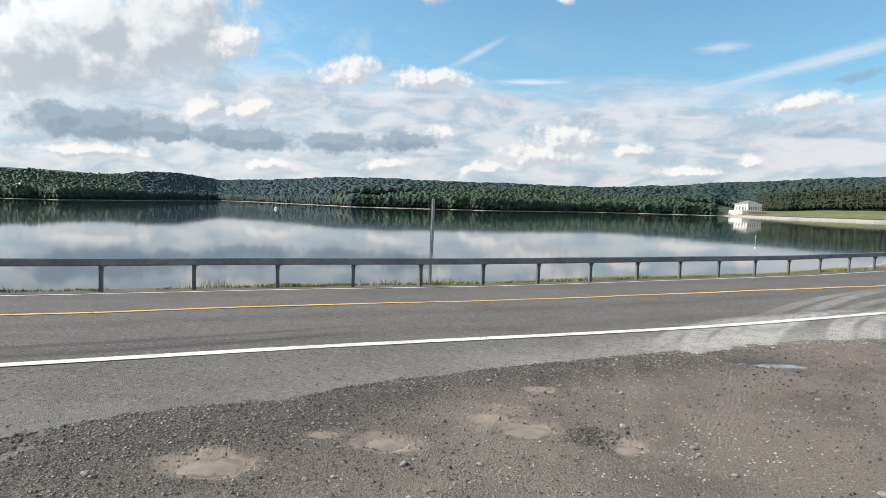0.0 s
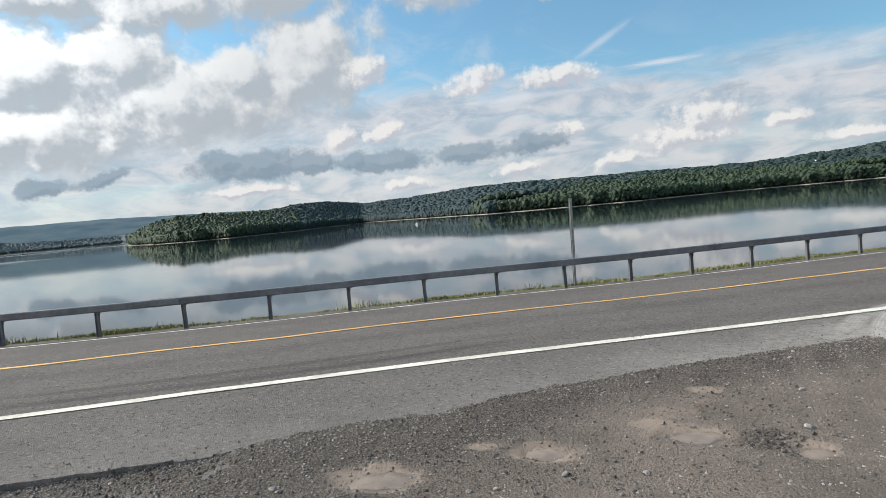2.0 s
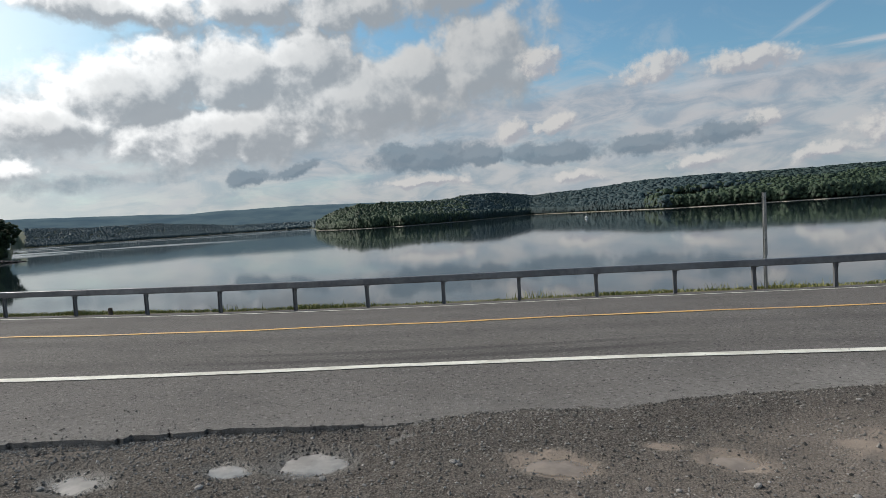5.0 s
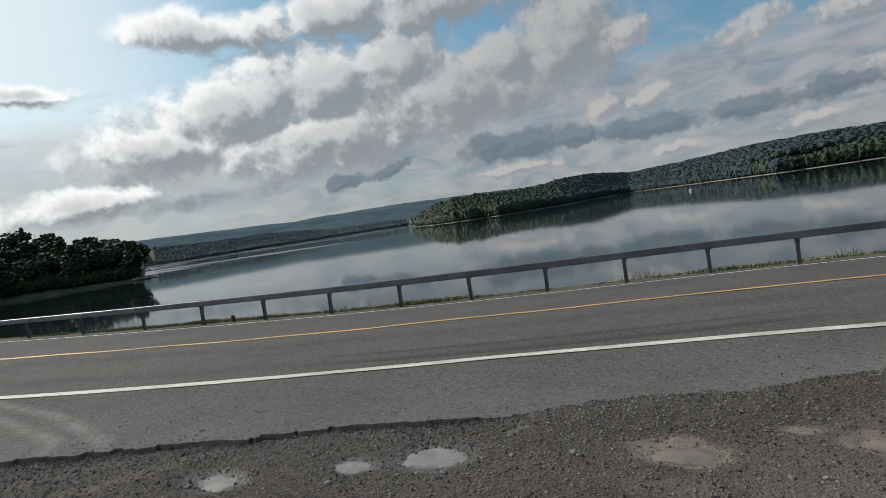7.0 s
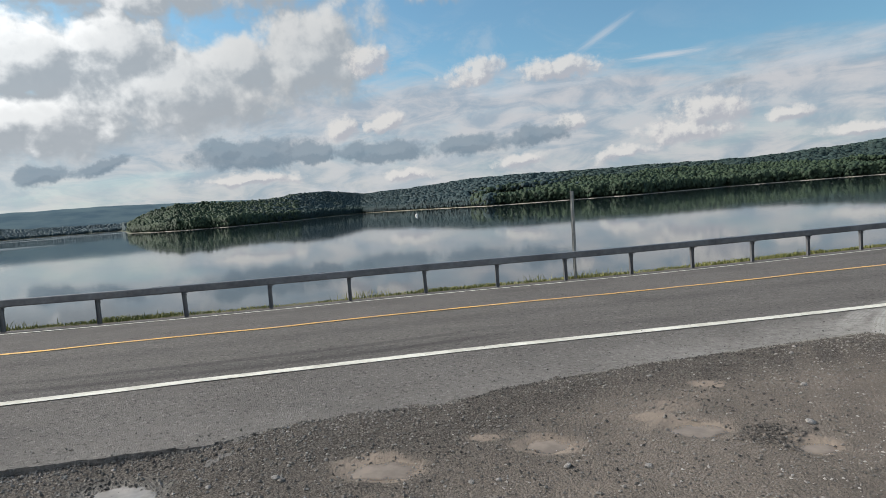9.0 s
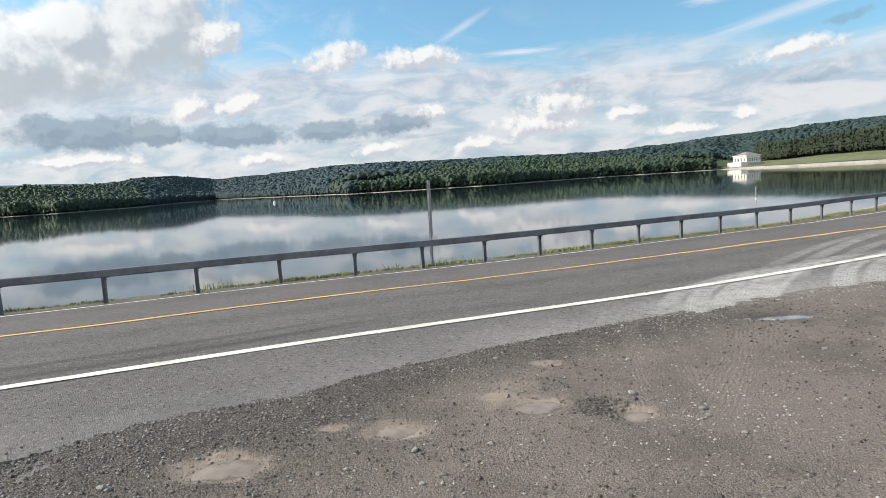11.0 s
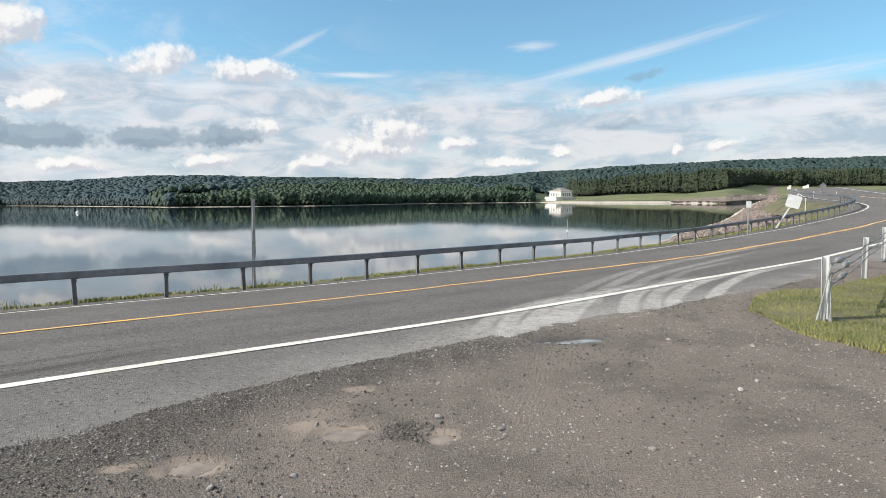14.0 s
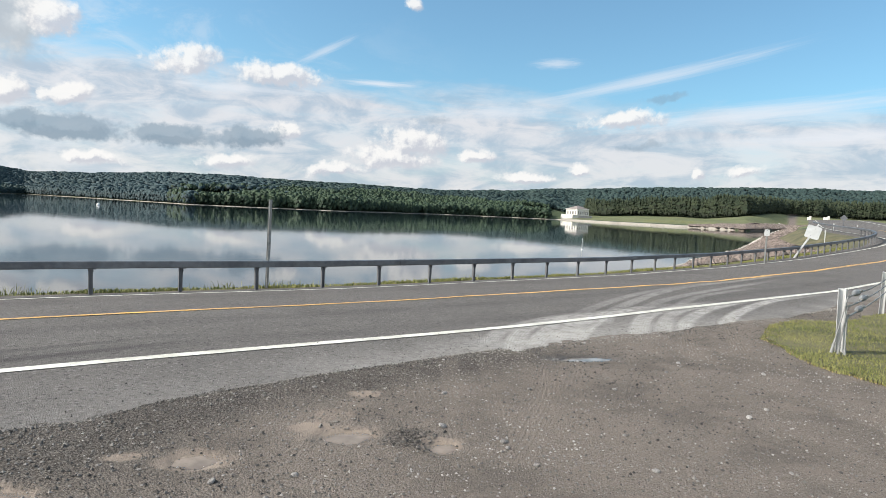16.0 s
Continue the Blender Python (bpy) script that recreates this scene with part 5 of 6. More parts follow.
def leaning_sign():
    root = new("leaning_sign")
    bm = bmesh.new()
    box(bm, (0.74, 0.004, 0.74), Matrix.Translation((0, -0.04, 1.78)) @ pose(0, 0, 0, 0, 0, 0), 0.0)
    bmesh.ops.bevel(bm, geom=[e for e in bm.edges if abs((e.verts[0].co - e.verts[1].co).y) > 0.003], offset=0.05, segments=3, affect="EDGES")
    plate = part("panel", bm, M_ALU, root, "blank aluminium back of the panel")
    bm = bmesh.new()
    channel(bm, 2.9, 0, 0, -0.6, 0.06)
    pole = part("channel", bm, M_ALU, root)
    pole.matrix_basis = pose(0, 0, 0)
    bm = bmesh.new()
    for z in (1.55, 2.0):
        rod(bm, (0, -0.06, z), (0, 0.03, z), 0.016, None, 6)
    part("bolt", bm, M_GALV, root)
    plate.matrix_basis = pose(0, 0, 1.78, 0, -14, 0) @ pose(0, 0, -1.78)
    az, d = radians(46.0), 41.0
    x, y = math.sin(az) * d, math.cos(az) * d
    root.matrix_basis = pose(x, y, -0.2, 0, 0, -46) @ pose(0, 0, 0, -8, 29, 0)
    tagged(root, "bare aluminium diamond road sign seen from behind, leaning on its post", "road sign")


leaning_sign()


def far_sign(az, d, z, h, w, label, kind="post"):
    root = new("road_sign" if kind == "sign" else "delineator_post")
    bm = bmesh.new()
    box(bm, (0.07, 0.05, h), Matrix.Translation((0, 0, h / 2 - 0.3)), 0.004)
    part("post", bm, M_GALV if kind == "sign" else M_ALU, root)
    bm = bmesh.new()
    m = Matrix.Translation((0, -0.04, h - 0.3 - w * 0.6)) @ (pose(0, 0, 0, 0, 45, 0) if kind == "sign" else Matrix())
    box(bm, (w, 0.01, w if kind == "sign" else w * 2), m, 0.002)
    part("panel" if kind == "sign" else "reflector", bm, M_ALU if kind != "sign" else M_GALV, root)
    a = radians(az)
    root.matrix_basis = pose(math.sin(a) * d, math.cos(a) * d, z, 0, 0, -az)
    tagged(root, label, "road sign" if kind == "sign" else "delineator", "" if kind == "sign" else "delineators by the bend")


# ------------------------------------------------------------------ cable barrier end
CABLE_POSTS = [(7.97, 6.53), (13.0, 9.95), (18.1, 13.4), (23.2, 16.9)]


def cable_barrier():
    root = new("cable_barrier")
    tagged(root, "three-strand cable barrier end, posts and cables anchored in the grass", "cable barrier")
    tops, lean = [], [(-1.5, 1.0), (1, -3.0), (0, 1.5), (0, 0)]
    heights = (0.66, 0.52, 0.38)
    for (x, y), (lx, ly) in zip(CABLE_POSTS, lean):
        z = float(gz(x, y))
        m = pose(x, y, z, lx, ly, 34)
        bm = bmesh.new()
        for d in (-0.045, 0.045):
            box(bm, (0.115, 0.009, 1.35), Matrix.Translation((0, d, 0.25)), 0.002)
        box(bm, (0.008, 0.082, 1.35), Matrix.Translation((0, 0, 0.25)))
        p = part("post", bm, M_ALU, root)
        p.matrix_basis = m
        for h in heights:
            bm = bmesh.new()
            rod(bm, (0, -0.052, h + 0.16), (0, -0.085, h + 0.16), 0.010, None, 6)
            rod(bm, (0, -0.080, h + 0.135), (0, -0.080, h + 0.185), 0.008, None, 6)
            hook = part("hook_bolt", bm, M_CABLE, p)
        tops.append([m @ Vector((0, -0.07, h + 0.16)) for h in heights])
    # cables from post to post
    for k in range(3):
        bm = bmesh.new()
        for a, b in zip(tops[:-1], tops[1:]):
            n = 6
            pts = [a[k].lerp(b[k], i / n) - Vector((0, 0, 0.10 * (1 - (2 * i / n - 1) ** 2) * 0.4)) for i in range(n + 1)]
            for p0, p1 in zip(pts[:-1], pts[1:]):
                rod(bm, p0, p1, 0.0125, None, 7)
        part("cable", bm, M_CABLE, root, smooth=True)
    # spring compensators on the first span
    for k, ts in enumerate(((0.10, 0.17, 0.02), (0.06, 0.20, 0.03), (0.13, 0.30, 0.03))):
        a, b = tops[0][k], tops[1][k]
        way = (b - a).normalized()
        bm = bmesh.new()
        c0 = a + way * (0.55 + 0.45 * ((k * 2) % 3))
        rod(bm, c0, c0 + way * 0.10, 0.018, 0.046, 8)
        rod(bm, c0 + way * 0.10, c0 + way * 0.34, 0.046, 0.050, 8)
        rod(bm, c0 + way * 0.34, c0 + way * 0.50, 0.036, 0.020, 8)
        rod(bm, c0 + way * 0.50, c0 + way * 0.66, 0.018, None, 8)
        rod(bm, c0 + way * 0.66, c0 + way * 0.76, 0.032, None, 6)
        part("spring_compensator", bm, M_CABLE, root, "grey cast spring housing")
    # anchor rods down to the ground
    x0, y0 = CABLE_POSTS[0]
    away = Vector((CABLE_POSTS[0][0] - CABLE_POSTS[1][0], CABLE_POSTS[0][1] - CABLE_POSTS[1][1], 0)).normalized()
    side = Vector((-away.y, away.x, 0))
    for k in range(3):
        foot = Vector((x0, y0, 0)) + away * 0.20 + side * (0.085 * (k - 1))
        foot.z = float(gz(foot.x, foot.y)) - 0.03
        top = tops[0][k] + away * 0.05
        bm = bmesh.new()
        low = foot.lerp(top, 0.18)
        rod(bm, top, low, 0.010, None, 7)
        rod(bm, foot, foot.lerp(top, 0.10), 0.020, None, 7)
        part("anchor_rod", bm, M_CABLE, root)
        bm = bmesh.new()
        rod(bm, foot.lerp(top, 0.08), foot.lerp(top, 0.24), 0.022, 0.018, 8)
        rod(bm, foot.lerp(top, 0.26), foot.lerp(top, 0.30), 0.018, 0.014, 6)
        part("turnbuckle", bm, M_CABLE, root)
    bm = bmesh.new()
    box(bm, (0.55, 0.35, 0.16), pose(x0 + away.x * 0.18, y0 + away.y * 0.18, float(gz(x0, y0)) - 0.06, 0, 0, 34), 0.02)
    part("anchor_block", bm, M_STONE, root, "buried concrete anchor block")


cable_barrier()

# ------------------------------------------------------------------ gatehouse


def gatehouse():
    root = new("gatehouse")
    tagged(root, "white stone gatehouse with hipped roof at the water's edge", "building")
    L, W, H = 16.5, 16.0, 6.2        # along the shaded side, along the lit side, height to the eaves
    base = 1.6

    def slab(name, size, at, mat, parent, label="", bevel=0.0):
        bm = bmesh.new()
        box(bm, size, Matrix.Translation(at), bevel)
        return part(name, bm, mat, parent, label)

    # walls with window openings: piers, sill courses and lintels round each opening
    def wall(length, bays, place):
        holder = slab("plinth_course", (length, 0.5, 1.3), (0, 0, base + 0.65), M_LIMESTONE, root)
        holder.matrix_basis = place
        top = slab("frieze", (length, 0.5, 1.9), (0, 0, base + H - 0.95), M_LIMESTONE, holder)
        pitch = length / bays
        for i in range(bays + 1):
            wide = pitch * 0.46 if 0 < i < bays else pitch * 0.36
            x = -length / 2 + i * pitch + (0 if 0 < i < bays else (wide / 2 if i == 0 else -wide / 2))
            slab("pier", (wide, 0.5, H - 3.2), (x, 0, base + 1.3 + (H - 3.2) / 2), M_LIMESTONE, holder)
        for i in range(bays):
            x = -length / 2 + (i + 0.5) * pitch
            win = slab("window", (pitch * 0.56, 0.06, H - 3.2), (x, 0.14, base + 1.3 + (H - 3.2) / 2), M_GLASSDARK, holder)
            slab("mullion", (0.10, 0.10, H - 3.2), (x, 0.08, base + 1.3 + (H - 3.2) / 2), M_LIMESTONE, win)
            slab("transom", (pitch * 0.56, 0.10, 0.10), (x, 0.08, base + 1.3 + (H - 3.2) * 0.6), M_LIMESTONE, win)

    wall(L, 6, pose(0, -W / 2, 0))
    wall(L, 6, pose(0, W / 2, 0, 0, 0, 180))
    wall(W - 1.0, 4, pose(-L / 2 + 0.25, 0, 0, 0, 0, -90))
    wall(W - 1.0, 4, pose(L / 2 - 0.25, 0, 0, 0, 0, 90))
    slab("cornice", (L + 1.4, W + 1.4, 0.6), (0, 0, base + H + 0.3), M_LIMESTONE, root, "pale projecting cornice", 0.1)
    bm = bmesh.new()
    z0, z1 = base + H + 0.6, base + H + 4.0
    pts = [(-L / 2 - 0.5, -W / 2 - 0.5, z0), (L / 2 + 0.5, -W / 2 - 0.5, z0), (L / 2 + 0.5, W / 2 + 0.5, z0), (-L / 2 - 0.5, W / 2 + 0.5, z0), (-L / 2 + W / 2 - 1.2, 0, z1), (L / 2 - W / 2 + 1.2, 0, z1)]
    vs = [bm.verts.new(p) for p in pts]
    for f in ((0, 1, 5, 4), (1, 2, 5), (2, 3, 4, 5), (3, 0, 4), (3, 2, 1, 0)):
        bm.faces.new([vs[i] for i in f])
    part("roof", bm, M_ROOF, root, "brown-grey slate hipped roof")
    slab("substructure", (8.0, 17.0, 6.4), (-11.5, -0.5, base - 3.3), M_LIMESTONE, root, "white masonry base rising from the water", 0.1)
    slab("parapet", (8.0, 0.4, 0.9), (-11.5, -8.8, base + 0.35), M_LIMESTONE, root)
    slab("parapet", (0.4, 16.0, 0.9), (-15.3, -0.5, base + 0.35), M_LIMESTONE, root)
    slab("terrace", (19.0, 19.0, 6.0), (2.1, -0.4, base - 3.1), M_STONE, root, "brown rough stone terrace", 0.3)
    a = radians(28.1)
    d = 655.0
    root.matrix_basis = pose(math.sin(a) * d, math.cos(a) * d, WATER_Z + 3.4, 0, 0, 17)


gatehouse()


def shore_works():
    """Stone apron, low walls and the small pole in the water beside the dam."""
    root = new("boat_ramp_wall")
    bm = bmesh.new()
    box(bm, (26, 3, 3.2), Matrix.Translation((0, 0, 0.2)), 0.2)
    part("retaining_wall", bm, M_LIMESTONE, root)
    a = radians(31.2)
    root.matrix_basis = pose(math.sin(a) * 590, math.cos(a) * 590, WATER_Z + 0.3, 0, 0, -10)
    tagged(root, "low pale stone wall along the shore by the gatehouse", "wall")
    root = new("gauge_pole")
    bm = bmesh.new()
    rod(bm, (0, 0, -3), (0, 0, 1.75), 0.05, 0.04, 8)
    part("pole", bm, M_ALU, root)
    bm = bmesh.new()
    rod(bm, (0, 0, -0.1), (0, 0, 0.12), 0.16, 0.12, 8)
    part("float_collar", bm, M_BUOY, root)
    a = radians(28.83)
    root.matrix_basis = pose(math.sin(a) * 95, math.cos(a) * 95, WATER_Z, 0, 0, 0)
    tagged(root, "thin pale pole standing in the lake", "pole")
    root = new("buoy")
    bm = bmesh.new()
    bmesh.ops.create_uvsphere(bm, u_segments=12, v_segments=8, radius=0.75, matrix=Matrix.Translation((0, 0, 0.25)))
    part("float", bm, M_BUOY, root, smooth=True)
    bm = bmesh.new()
    rod(bm, (0, 0, 0.9), (0, 0, 1.7), 0.12, 0.05, 8)
    part("mast", bm, M_BUOY, root)
    a = radians(-13.3)
    root.matrix_basis = pose(math.sin(a) * 315, math.cos(a) * 315, WATER_Z, 0, 0, 0)
    tagged(root, "small white buoy floating on the lake", "buoy")


shore_works()
far_sign(49.0, 75, 0.75, 2.5, 0.5, "diamond warning sign on a post beyond the bend", "sign")
for az, d in ((47.9, 60), (49.9, 82), (51.2, 88), (48.4, 70)):
    far_sign(az, d, 0.8 if d > 65 else 0.2, 1.5, 0.11, "thin pale delineator post beside the bend")

# ------------------------------------------------------------------ grass, weeds, stones


def blades(name, xs, ys, hs, seed, mat, label, width=0.010, lift=0.0):
    rng = np.random.default_rng(seed)
    n = len(xs)
    z = gz(xs, ys) - 0.01 + lift
    a, lean = rng.uniform(0, 6.28, n), rng.uniform(0.1, 0.7, n) * hs
    b = rng.uniform(0, 6.28, n)
    w = width * rng.uniform(0.6, 1.4, n)
    dx, dy = np.cos(a) * w, np.sin(a) * w
    lx, ly = np.cos(b) * lean, np.sin(b) * lean
    p = [np.stack([xs - dx, ys - dy, z], -1), np.stack([xs + dx, ys + dy, z], -1),
         np.stack([xs + dx * 0.7 + lx * 0.35, ys + dy * 0.7 + ly * 0.35, z + hs * 0.6], -1), np.stack([xs - dx * 0.7 + lx * 0.35, ys - dy * 0.7 + ly * 0.35, z + hs * 0.6], -1),
         np.stack([xs + lx, ys + ly, z + hs], -1)]
    co = np.stack(p, 1).reshape(-1, 3)
    i = np.arange(n)[:, None] * 5
    f = np.concatenate([i + (0, 1, 2), i + (0, 2, 3), i + (3, 2, 4)], 0)
    tagged(mesh_np(name, co, f, mat), label, "grass", kind="stuff")


def inside_verge(x, y):
    """The grass behind the lot: its near, ragged edge and its edge along the road."""
    left = np.interp(y, [2, 5.05, 5.66, 6.53, 7.72, 8.9], [7.4, 6.97, 6.86, 6.95, 7.73, 9.1])
    upper = np.interp(x, [7.2, 9.1, 10.6, 12.9, 16.5, 30], [7.3, 8.8, 8.93, 9.73, 11.3, 18])
    return (x > left + 0.25 * vnoise(x, y, 1.7, 91)) & (y < upper + 0.25 * vnoise(x, y, 1.3, 92))


def build_grass():
    rng = np.random.default_rng(12)
    n = 230000
    r = 5.5 + 17 * rng.uniform(0, 1, n) ** 1.4
    a = rng.uniform(radians(38), radians(72), n)
    x, y = np.sin(a) * r, np.cos(a) * r
    ok = inside_verge(x, y) & (vnoise(x, y, 2.2, 93) > -0.62 + 0.3 * (rng.uniform(0, 1, n) - 0.5))
    x, y = x[ok], y[ok]
    h = rng.uniform(0.018, 0.062, len(x)) * (1 + 0.6 * vnoise(x, y, 0.9, 94))
    blades("verge_grass", x, y, h, 13, M_GRASS, "short green and yellowing grass beside the gravel lot", 0.0036, 0.035)
    # dead thatch along its rim
    n = 70000
    r = 5.5 + 9 * rng.uniform(0, 1, n)
    a = rng.uniform(radians(38), radians(70), n)
    x, y = np.sin(a) * r, np.cos(a) * r
    ok = inside_verge(x, y) & ~inside_verge(x - 0.7 * rng.uniform(0.1, 1, n) ** 2, y - 0.05)
    blades("dry_grass", x[ok], y[ok], rng.uniform(0.010, 0.032, ok.sum()), 14, M_STRAW, "dead straw-coloured grass at the edge of the gravel", 0.0045, 0.030)
    # strip along the rail
    n = 60000
    s = rng.uniform(-45, 42, n)
    o = np.abs(rng.normal(0, 0.40, n)) + 0.44
    tall = vnoise(s, o, 0.45, 95) + 0.5 * vnoise(s, o, 2.0, 96)
    h = rng.uniform(0.03, 0.085, n) * (1.1 + np.clip(tall, -0.6, 1) * 0.9)
    ok = rng.uniform(0, 1, n) < 0.42 + 0.6 * tall
    x, y = along(s[ok], o[ok])
    blades("rail_grass", x, y, h[ok], 15, M_GRASS, "ragged green grass growing behind the guide rail", 0.011)
    n = 420
    s = rng.choice([-21, -12.6, -9.3, -5.0, -4.4, -0.6, 0.9, 1.3, 7.5], n) + rng.normal(0, 0.3, n)
    o = rng.uniform(0.35, 1.1, n)
    x, y = along(s, o)
    blades("weeds", x, y, rng.uniform(0.08, 0.24, n), 16, M_GRASS, "taller weeds in clumps under the guide rail", 0.007)
    # grass sod under the blades
    xs, ys = np.meshgrid(np.arange(6.2, 28, 0.12), np.arange(2.0, 17, 0.12), indexing="ij")
    z = gz(xs, ys) + 0.042 + 0.012 * vnoise(xs, ys, 2.0, 97)
    f = grid_faces(*xs.shape)
    f = f[inside_verge(xs, ys).ravel()[f].all(1)]
    ob = mesh_np("verge", np.stack([xs, ys, z], -1).reshape(-1, 3), f, M_SOD, True)
    tagged(ob, "green sod with bare earth showing through", "grass", kind="structure")


build_grass()


def pebble_field():
    rng = np.random.default_rng(31)
    n = 62000
    x = rng.uniform(-7.5, 12.5, n)
    t = rng.uniform(0, 1, n)
    y = edge_y(x) - t ** 2.4 * np.minimum(edge_y(x) - 1.2, 6.5)
    ok = (y > 1.2) & ~inside_verge(x, y)
    x, y = x[ok], y[ok]
    z, wet, track, across = lot_height(x, y)
    size = 0.0035 + 0.0125 * rng.uniform(0, 1, len(x)) ** 4.5
    co, fa = clumps(np.stack([x, y, z + size * 0.35], -1), size, rng.uniform(0.5, 0.9, len(x)), rng, 0.35, octa)
    tagged(mesh_np("gravel", co, fa, M_PEBBLE), "loose dark and pale gravel scattered over the lot", "gravel", kind="stuff")
    n = 46000
    a, d = rng.uniform(radians(-75), radians(68), n), 1.9 + 8.5 * rng.uniform(0, 1, n) ** 1.3
    x, y = np.sin(a) * d, np.cos(a) * d
    thick = 0.45 + 0.55 * vnoise(x, y, 1.2, 69) + 0.35 * smooth01((x - 2.5) / 3)
    ok = (y < edge_y(x) - 0.05) & (y > 0.6) & ~inside_verge(x, y) & (rng.uniform(0, 1, n) < thick)
    x, y = x[ok], y[ok]
    z = lot_height(x, y)[0]
    size = 0.003 + 0.010 * rng.uniform(0, 1, len(x)) ** 3.5
    co, fa = clumps(np.stack([x, y, z + size * 0.3], -1), size, rng.uniform(0.5, 0.9, len(x)), rng, 0.35, octa)
    tagged(mesh_np("gravel", co, fa, M_GRIT), "fine grey grit and chips strewn over the lot", "gravel", kind="stuff")
    n = 260
    a, d = rng.uniform(0, 6.28, n), CLODS[2] * 1.25 * rng.uniform(0, 1, n) ** 0.6
    x, y = CLODS[0] + d * np.cos(a), CLODS[1] + d * np.sin(a)
    z = lot_height(x, y)[0]
    size = 0.004 + 0.012 * rng.uniform(0, 1, n) ** 3
    co, fa = clumps(np.stack([x, y, z + size * 0.3], -1), size, rng.uniform(0.5, 0.9, n), rng, 0.35)
    tagged(mesh_np("clods", co, fa, M_CLOD), "dark damp crumbs of dug-up gravel beside a pothole", "gravel", kind="stuff")
    n = 2600
    x = rng.uniform(-7, 11, n)
    y = edge_y(x) + rng.exponential(0.5, n)
    ok = y < edge_y(x) + 2.3
    x, y = x[ok], y[ok]
    size = 0.003 + 0.007 * rng.uniform(0, 1, len(x)) ** 3
    co, fa = clumps(np.stack([x, y, gz(x, y) + 0.006 + size * 0.3], -1), size, rng.uniform(0.5, 0.9, len(x)), rng, 0.35)
    tagged(mesh_np("gravel", co, fa, M_PEBBLE), "loose grit strewn on the asphalt shoulder", "gravel", kind="stuff")


pebble_field()

STONES = [(1.99, 4.05, 0.026), (1.97, 3.93, 0.018), (0.46, 3.68, 0.020), (-0.02, 3.65, 0.022), (1.87, 5.26, 0.026), (1.62, 4.43, 0.030), (-1.77, 3.39, 0.020), (2.05, 3.61, 0.020), (3.63, 5.22, 0.022),
          (4.42, 4.30, 0.026), (2.83, 3.39, 0.024), (-1.83, 3.43, 0.024), (-2.55, 2.95, 0.022), (-3.3, 2.62, 0.022), (-4.4, 2.25, 0.024), (5.8, 5.6, 0.024), (5.1, 6.2, 0.022)]


def stones():
    rng = np.random.default_rng(41)
    kinds = []
    for i in range(5):
        bm = bmesh.new()
        bmesh.ops.create_icosphere(bm, subdivisions=2, radius=1.0)
        for v in bm.verts:
            k = 1 + 0.28 * noise.noise(v.co * 1.3 + Vector((i * 7, 0, 0))) + 0.12 * noise.noise(v.co * 3.1 + Vector((0, i * 5, 0)))
            v.co = Vector((v.co.x * k * 1.25, v.co.y * k, v.co.z * k * 0.7))
        me = bpy.data.meshes.new("stone")
        bm.to_mesh(me)
        bm.free()
        me.materials.append(M_STONE)
        kinds.append(me)
    spots = list(STONES)
    for i in range(170):
        x = rng.uniform(-5.5, 9.5)
        y = rng.uniform(1.9, 8)
        if y < edge_y(np.array([x]))[0] - 0.1 and not bool(inside_verge(np.array([x]), np.array([y]))[0]):
            spots.append((x, y, 0.009 + 0.013 * rng.uniform(0, 1) ** 2))
    for x, y, r in spots:
        if any(((x - a) / (rx + r)) ** 2 + ((y - b) / (ry + r)) ** 2 < 1.2 for a, b, rx, ry, kind in PUDDLES):
            continue
        z = float(lot_height(np.array([x]), np.array([y]))[0][0])
        ob = new("stone", kinds[int(rng.integers(0, 5))])
        ob.matrix_basis = Matrix.LocRotScale((x, y, z + r * 0.25), Euler((rng.uniform(-0.3, 0.3), rng.uniform(-0.3, 0.3), rng.uniform(0, 6.28))), (r, r, r))
        tagged(ob, "egg-sized pale stone lying on the gravel" if r > 0.0175 else "small grey stone lying on the gravel", "stone", "stones on the lot")


stones()


def riprap():
    """Broken stone on the bank towards the dam, paler at the waterline."""
    rng = np.random.default_rng(61)
    n = 45000
    az, r = rng.uniform(38, 49.5, n), 34 * (640 / 34) ** rng.uniform(0, 1, n)
    x, y = np.sin(np.radians(az)) * r, np.cos(np.radians(az)) * r
    s, o = project(x, y)
    sd = shore_distance(x, y)
    ok = (sd > -1.5) & (o > np.interp(x, [30, 38, 46], [2.4, 2.4, 1.6])) & (sd < 30)
    x, y, r, sd = x[ok], y[ok], r[ok], sd[ok]
    z = terrain(x, y)[0]
    size = rng.uniform(0.10, 0.34, len(x)) * np.clip(r / 90, 0.8, 3.0)
    co, fa = clumps(np.stack([x, y, z + size * 0.2], -1), size, rng.uniform(0.5, 0.9, len(x)), rng, 0.4, octa)
    pale = np.repeat(sd < 0.5, 8)
    for sel, mat, label in ((pale, M_PALEROCK, "pale broken stone along the waterline"), (~pale, M_ROCK, "brown broken stone covering the dam's slope")):
        tagged(mesh_np("riprap", co, fa[sel], mat), label, "riprap", kind="stuff")


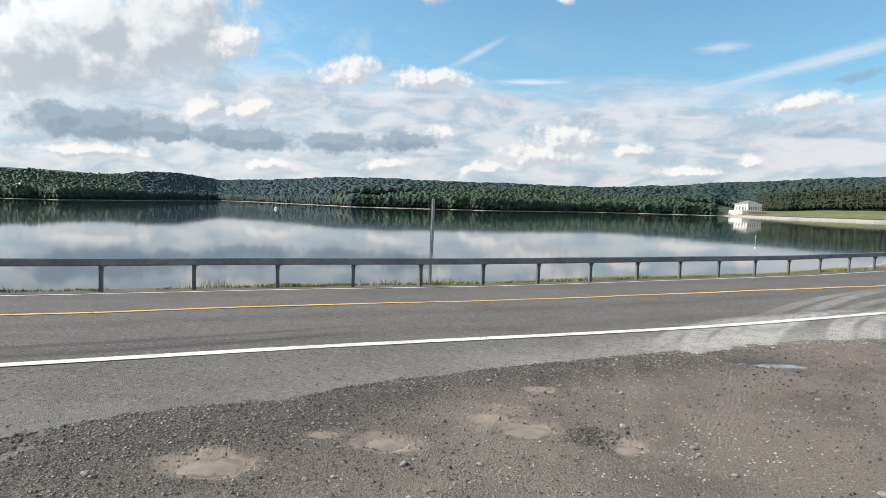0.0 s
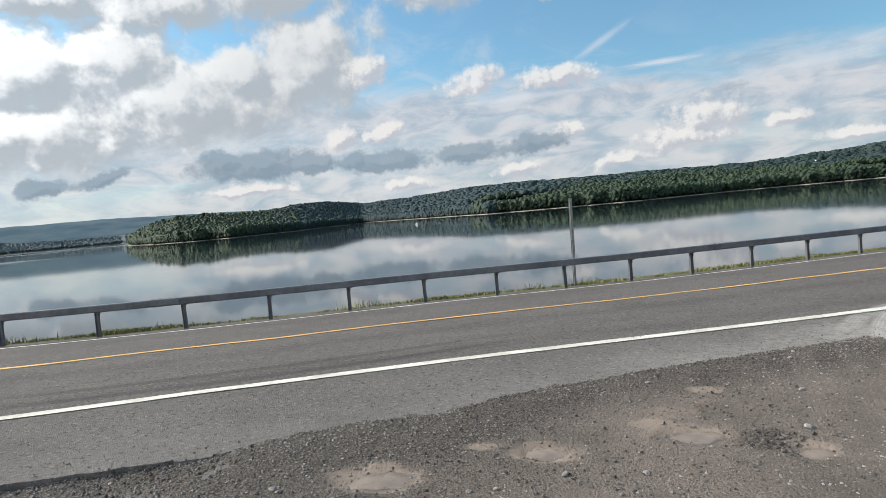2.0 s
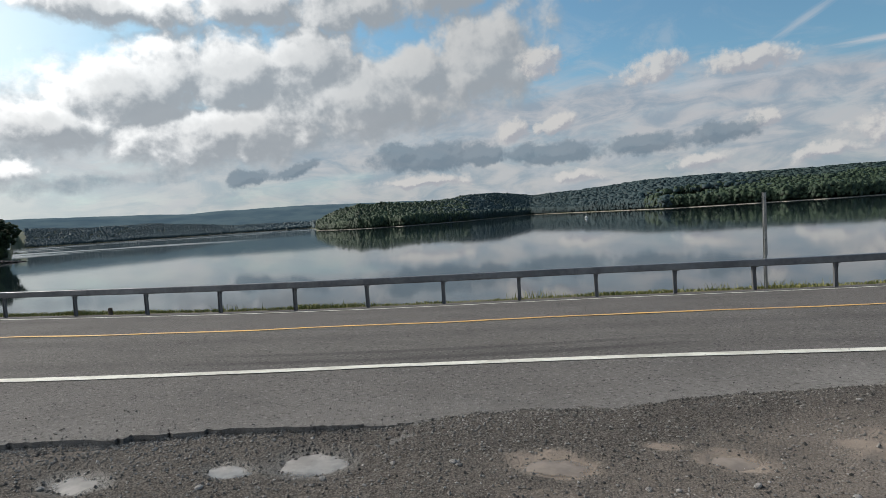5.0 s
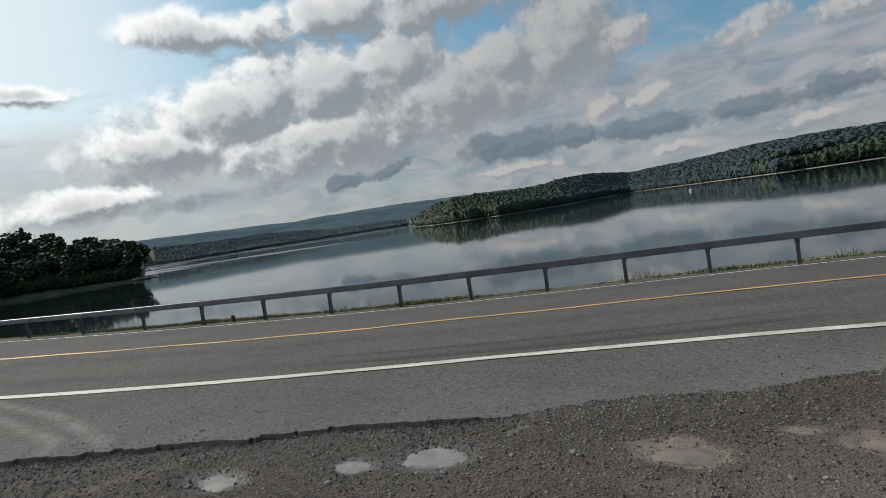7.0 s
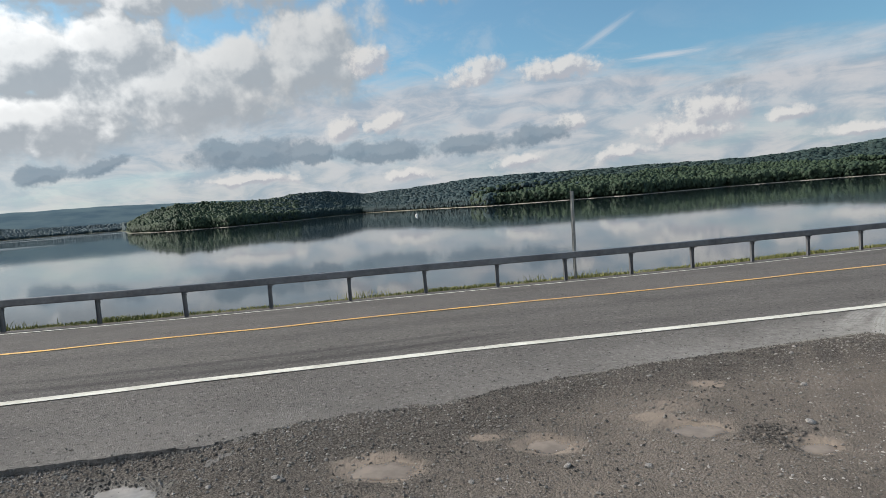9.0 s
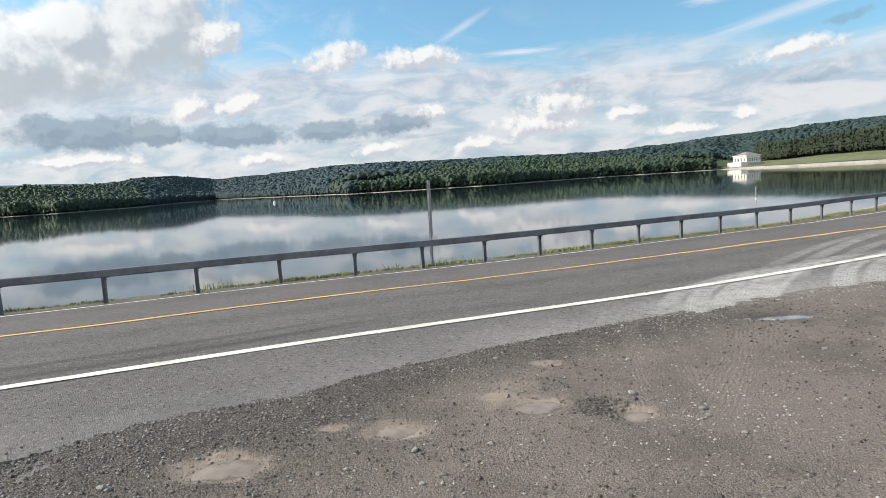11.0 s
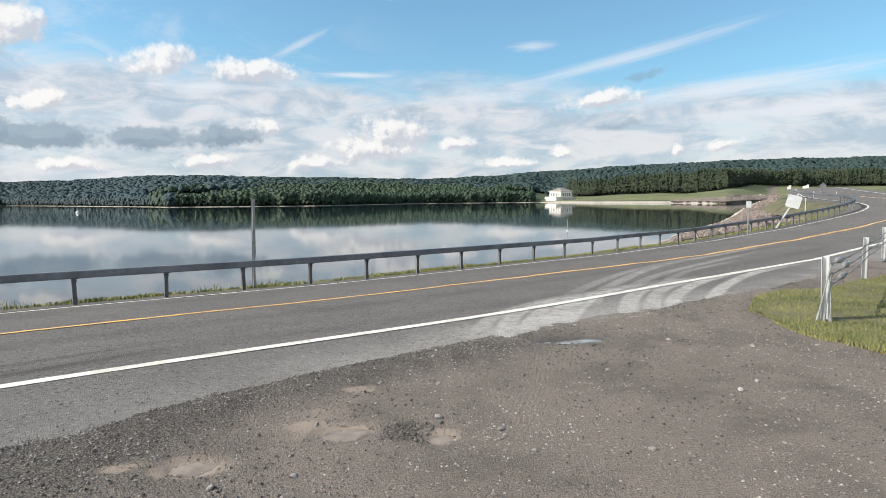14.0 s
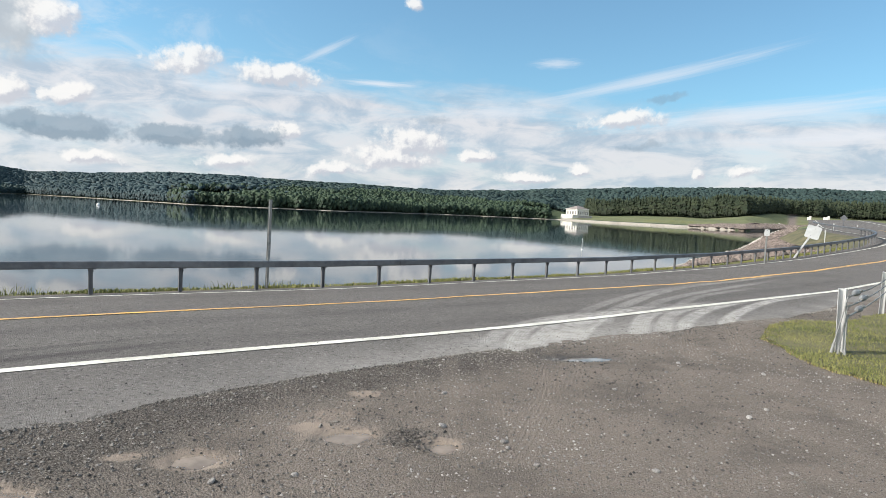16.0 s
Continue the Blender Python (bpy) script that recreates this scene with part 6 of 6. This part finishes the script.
def far_riprap():
    """Broken stone on the lower face of the dam across the water."""
    rng = np.random.default_rng(63)
    n = 16000
    az, t = rng.uniform(37.6, 46.5, n), rng.uniform(0, 1, n)
    r = shore_radius(az) + 1 + (np.interp(az, [37.6, 40, 46.5], [9, 38, 42])) * t
    x, y = np.sin(np.radians(az)) * r, np.cos(np.radians(az)) * r
    z = terrain(x, y)[0]
    size = rng.uniform(0.4, 1.1, n)
    co, fa = clumps(np.stack([x, y, z + size * 0.15], -1), size, rng.uniform(0.4, 0.7, n), rng, 0.4, octa)
    tagged(mesh_np("riprap", co, fa, M_ROCK), "brown-grey broken stone facing the far dam", "riprap", kind="stuff")


M_ROCK = simple("brown_rock", (0.10, 0.080, 0.070), (0.27, 0.215, 0.185), 1.5, 0.9, 0, 0.4, 0.05, island=1.0)
M_PALEROCK = simple("pale_rock", (0.26, 0.24, 0.21), (0.52, 0.48, 0.43), 1.5, 0.9, 0, 0.4, 0.05, island=1.0)
riprap()
far_riprap()


def spit():
    """Low dark gravel tongue running out from the near point."""
    rng = np.random.default_rng(71)
    n = 900
    t = rng.uniform(0, 1, n)
    az = -62.4 + 1.75 * t
    r = 256 + rng.normal(0, 2.2, n) * (1.1 - t)
    x, y = np.sin(np.radians(az)) * r, np.cos(np.radians(az)) * r
    z = WATER_Z + 0.1 + 0.7 * (1 - t) * rng.uniform(0, 1, n)
    size = rng.uniform(0.25, 0.6, n) * (1.2 - 0.6 * t)
    co, fa = clumps(np.stack([x, y, z], -1), size, np.full(n, 0.5), rng, 0.35, octa)
    tagged(mesh_np("gravel_spit", co, fa, M_ROCK), "dark stony spit reaching into the lake", "spit", kind="stuff")


spit()


def bridge_parapets():
    """Two short white walls where the road goes out over the dam."""
    for o in (-1.6, -6.4):
        root = new("bridge_parapet")
        x, y = along(230.0, o)
        x2, y2 = along(231.0, o)
        z = float(level(230.0, o))
        bm = bmesh.new()
        box(bm, (30, 0.4, 1.0), Matrix.Translation((0, 0, 0.40)), 0.04)
        part("parapet_wall", bm, M_LIMESTONE, root)
        for k in (-15.0, 15.0):
            bm = bmesh.new()
            box(bm, (0.6, 0.55, 1.15), Matrix.Translation((k, 0, 0.5)), 0.04)
            part("end_pier", bm, M_LIMESTONE, root)
        root.matrix_basis = pose(float(x), float(y), z, 0, 0, math.degrees(math.atan2(y2 - y, x2 - x)))
        tagged(root, "short white concrete parapet beside the road over the dam", "parapet", "parapets by the dam road")


bridge_parapets()


def bollard():
    bm = bmesh.new()
    rod(bm, (0, 0, -0.2), (0, 0, 0.16), 0.055, None, 10)
    rod(bm, (0, 0, 0.16), (0, 0, 0.18), 0.055, 0.04, 10)
    x, y = along(BOLLARD_S, 0.45)
    root = new("bollard")
    part("stub", bm, M_BARK, root)
    root.matrix_basis = pose(float(x), float(y), float(gz(float(x), float(y))), 0, 2, 0)
    tagged(root, "short dark stub post in the grass by the rail", "bollard")


BOLLARD_S = -15.9
bollard()
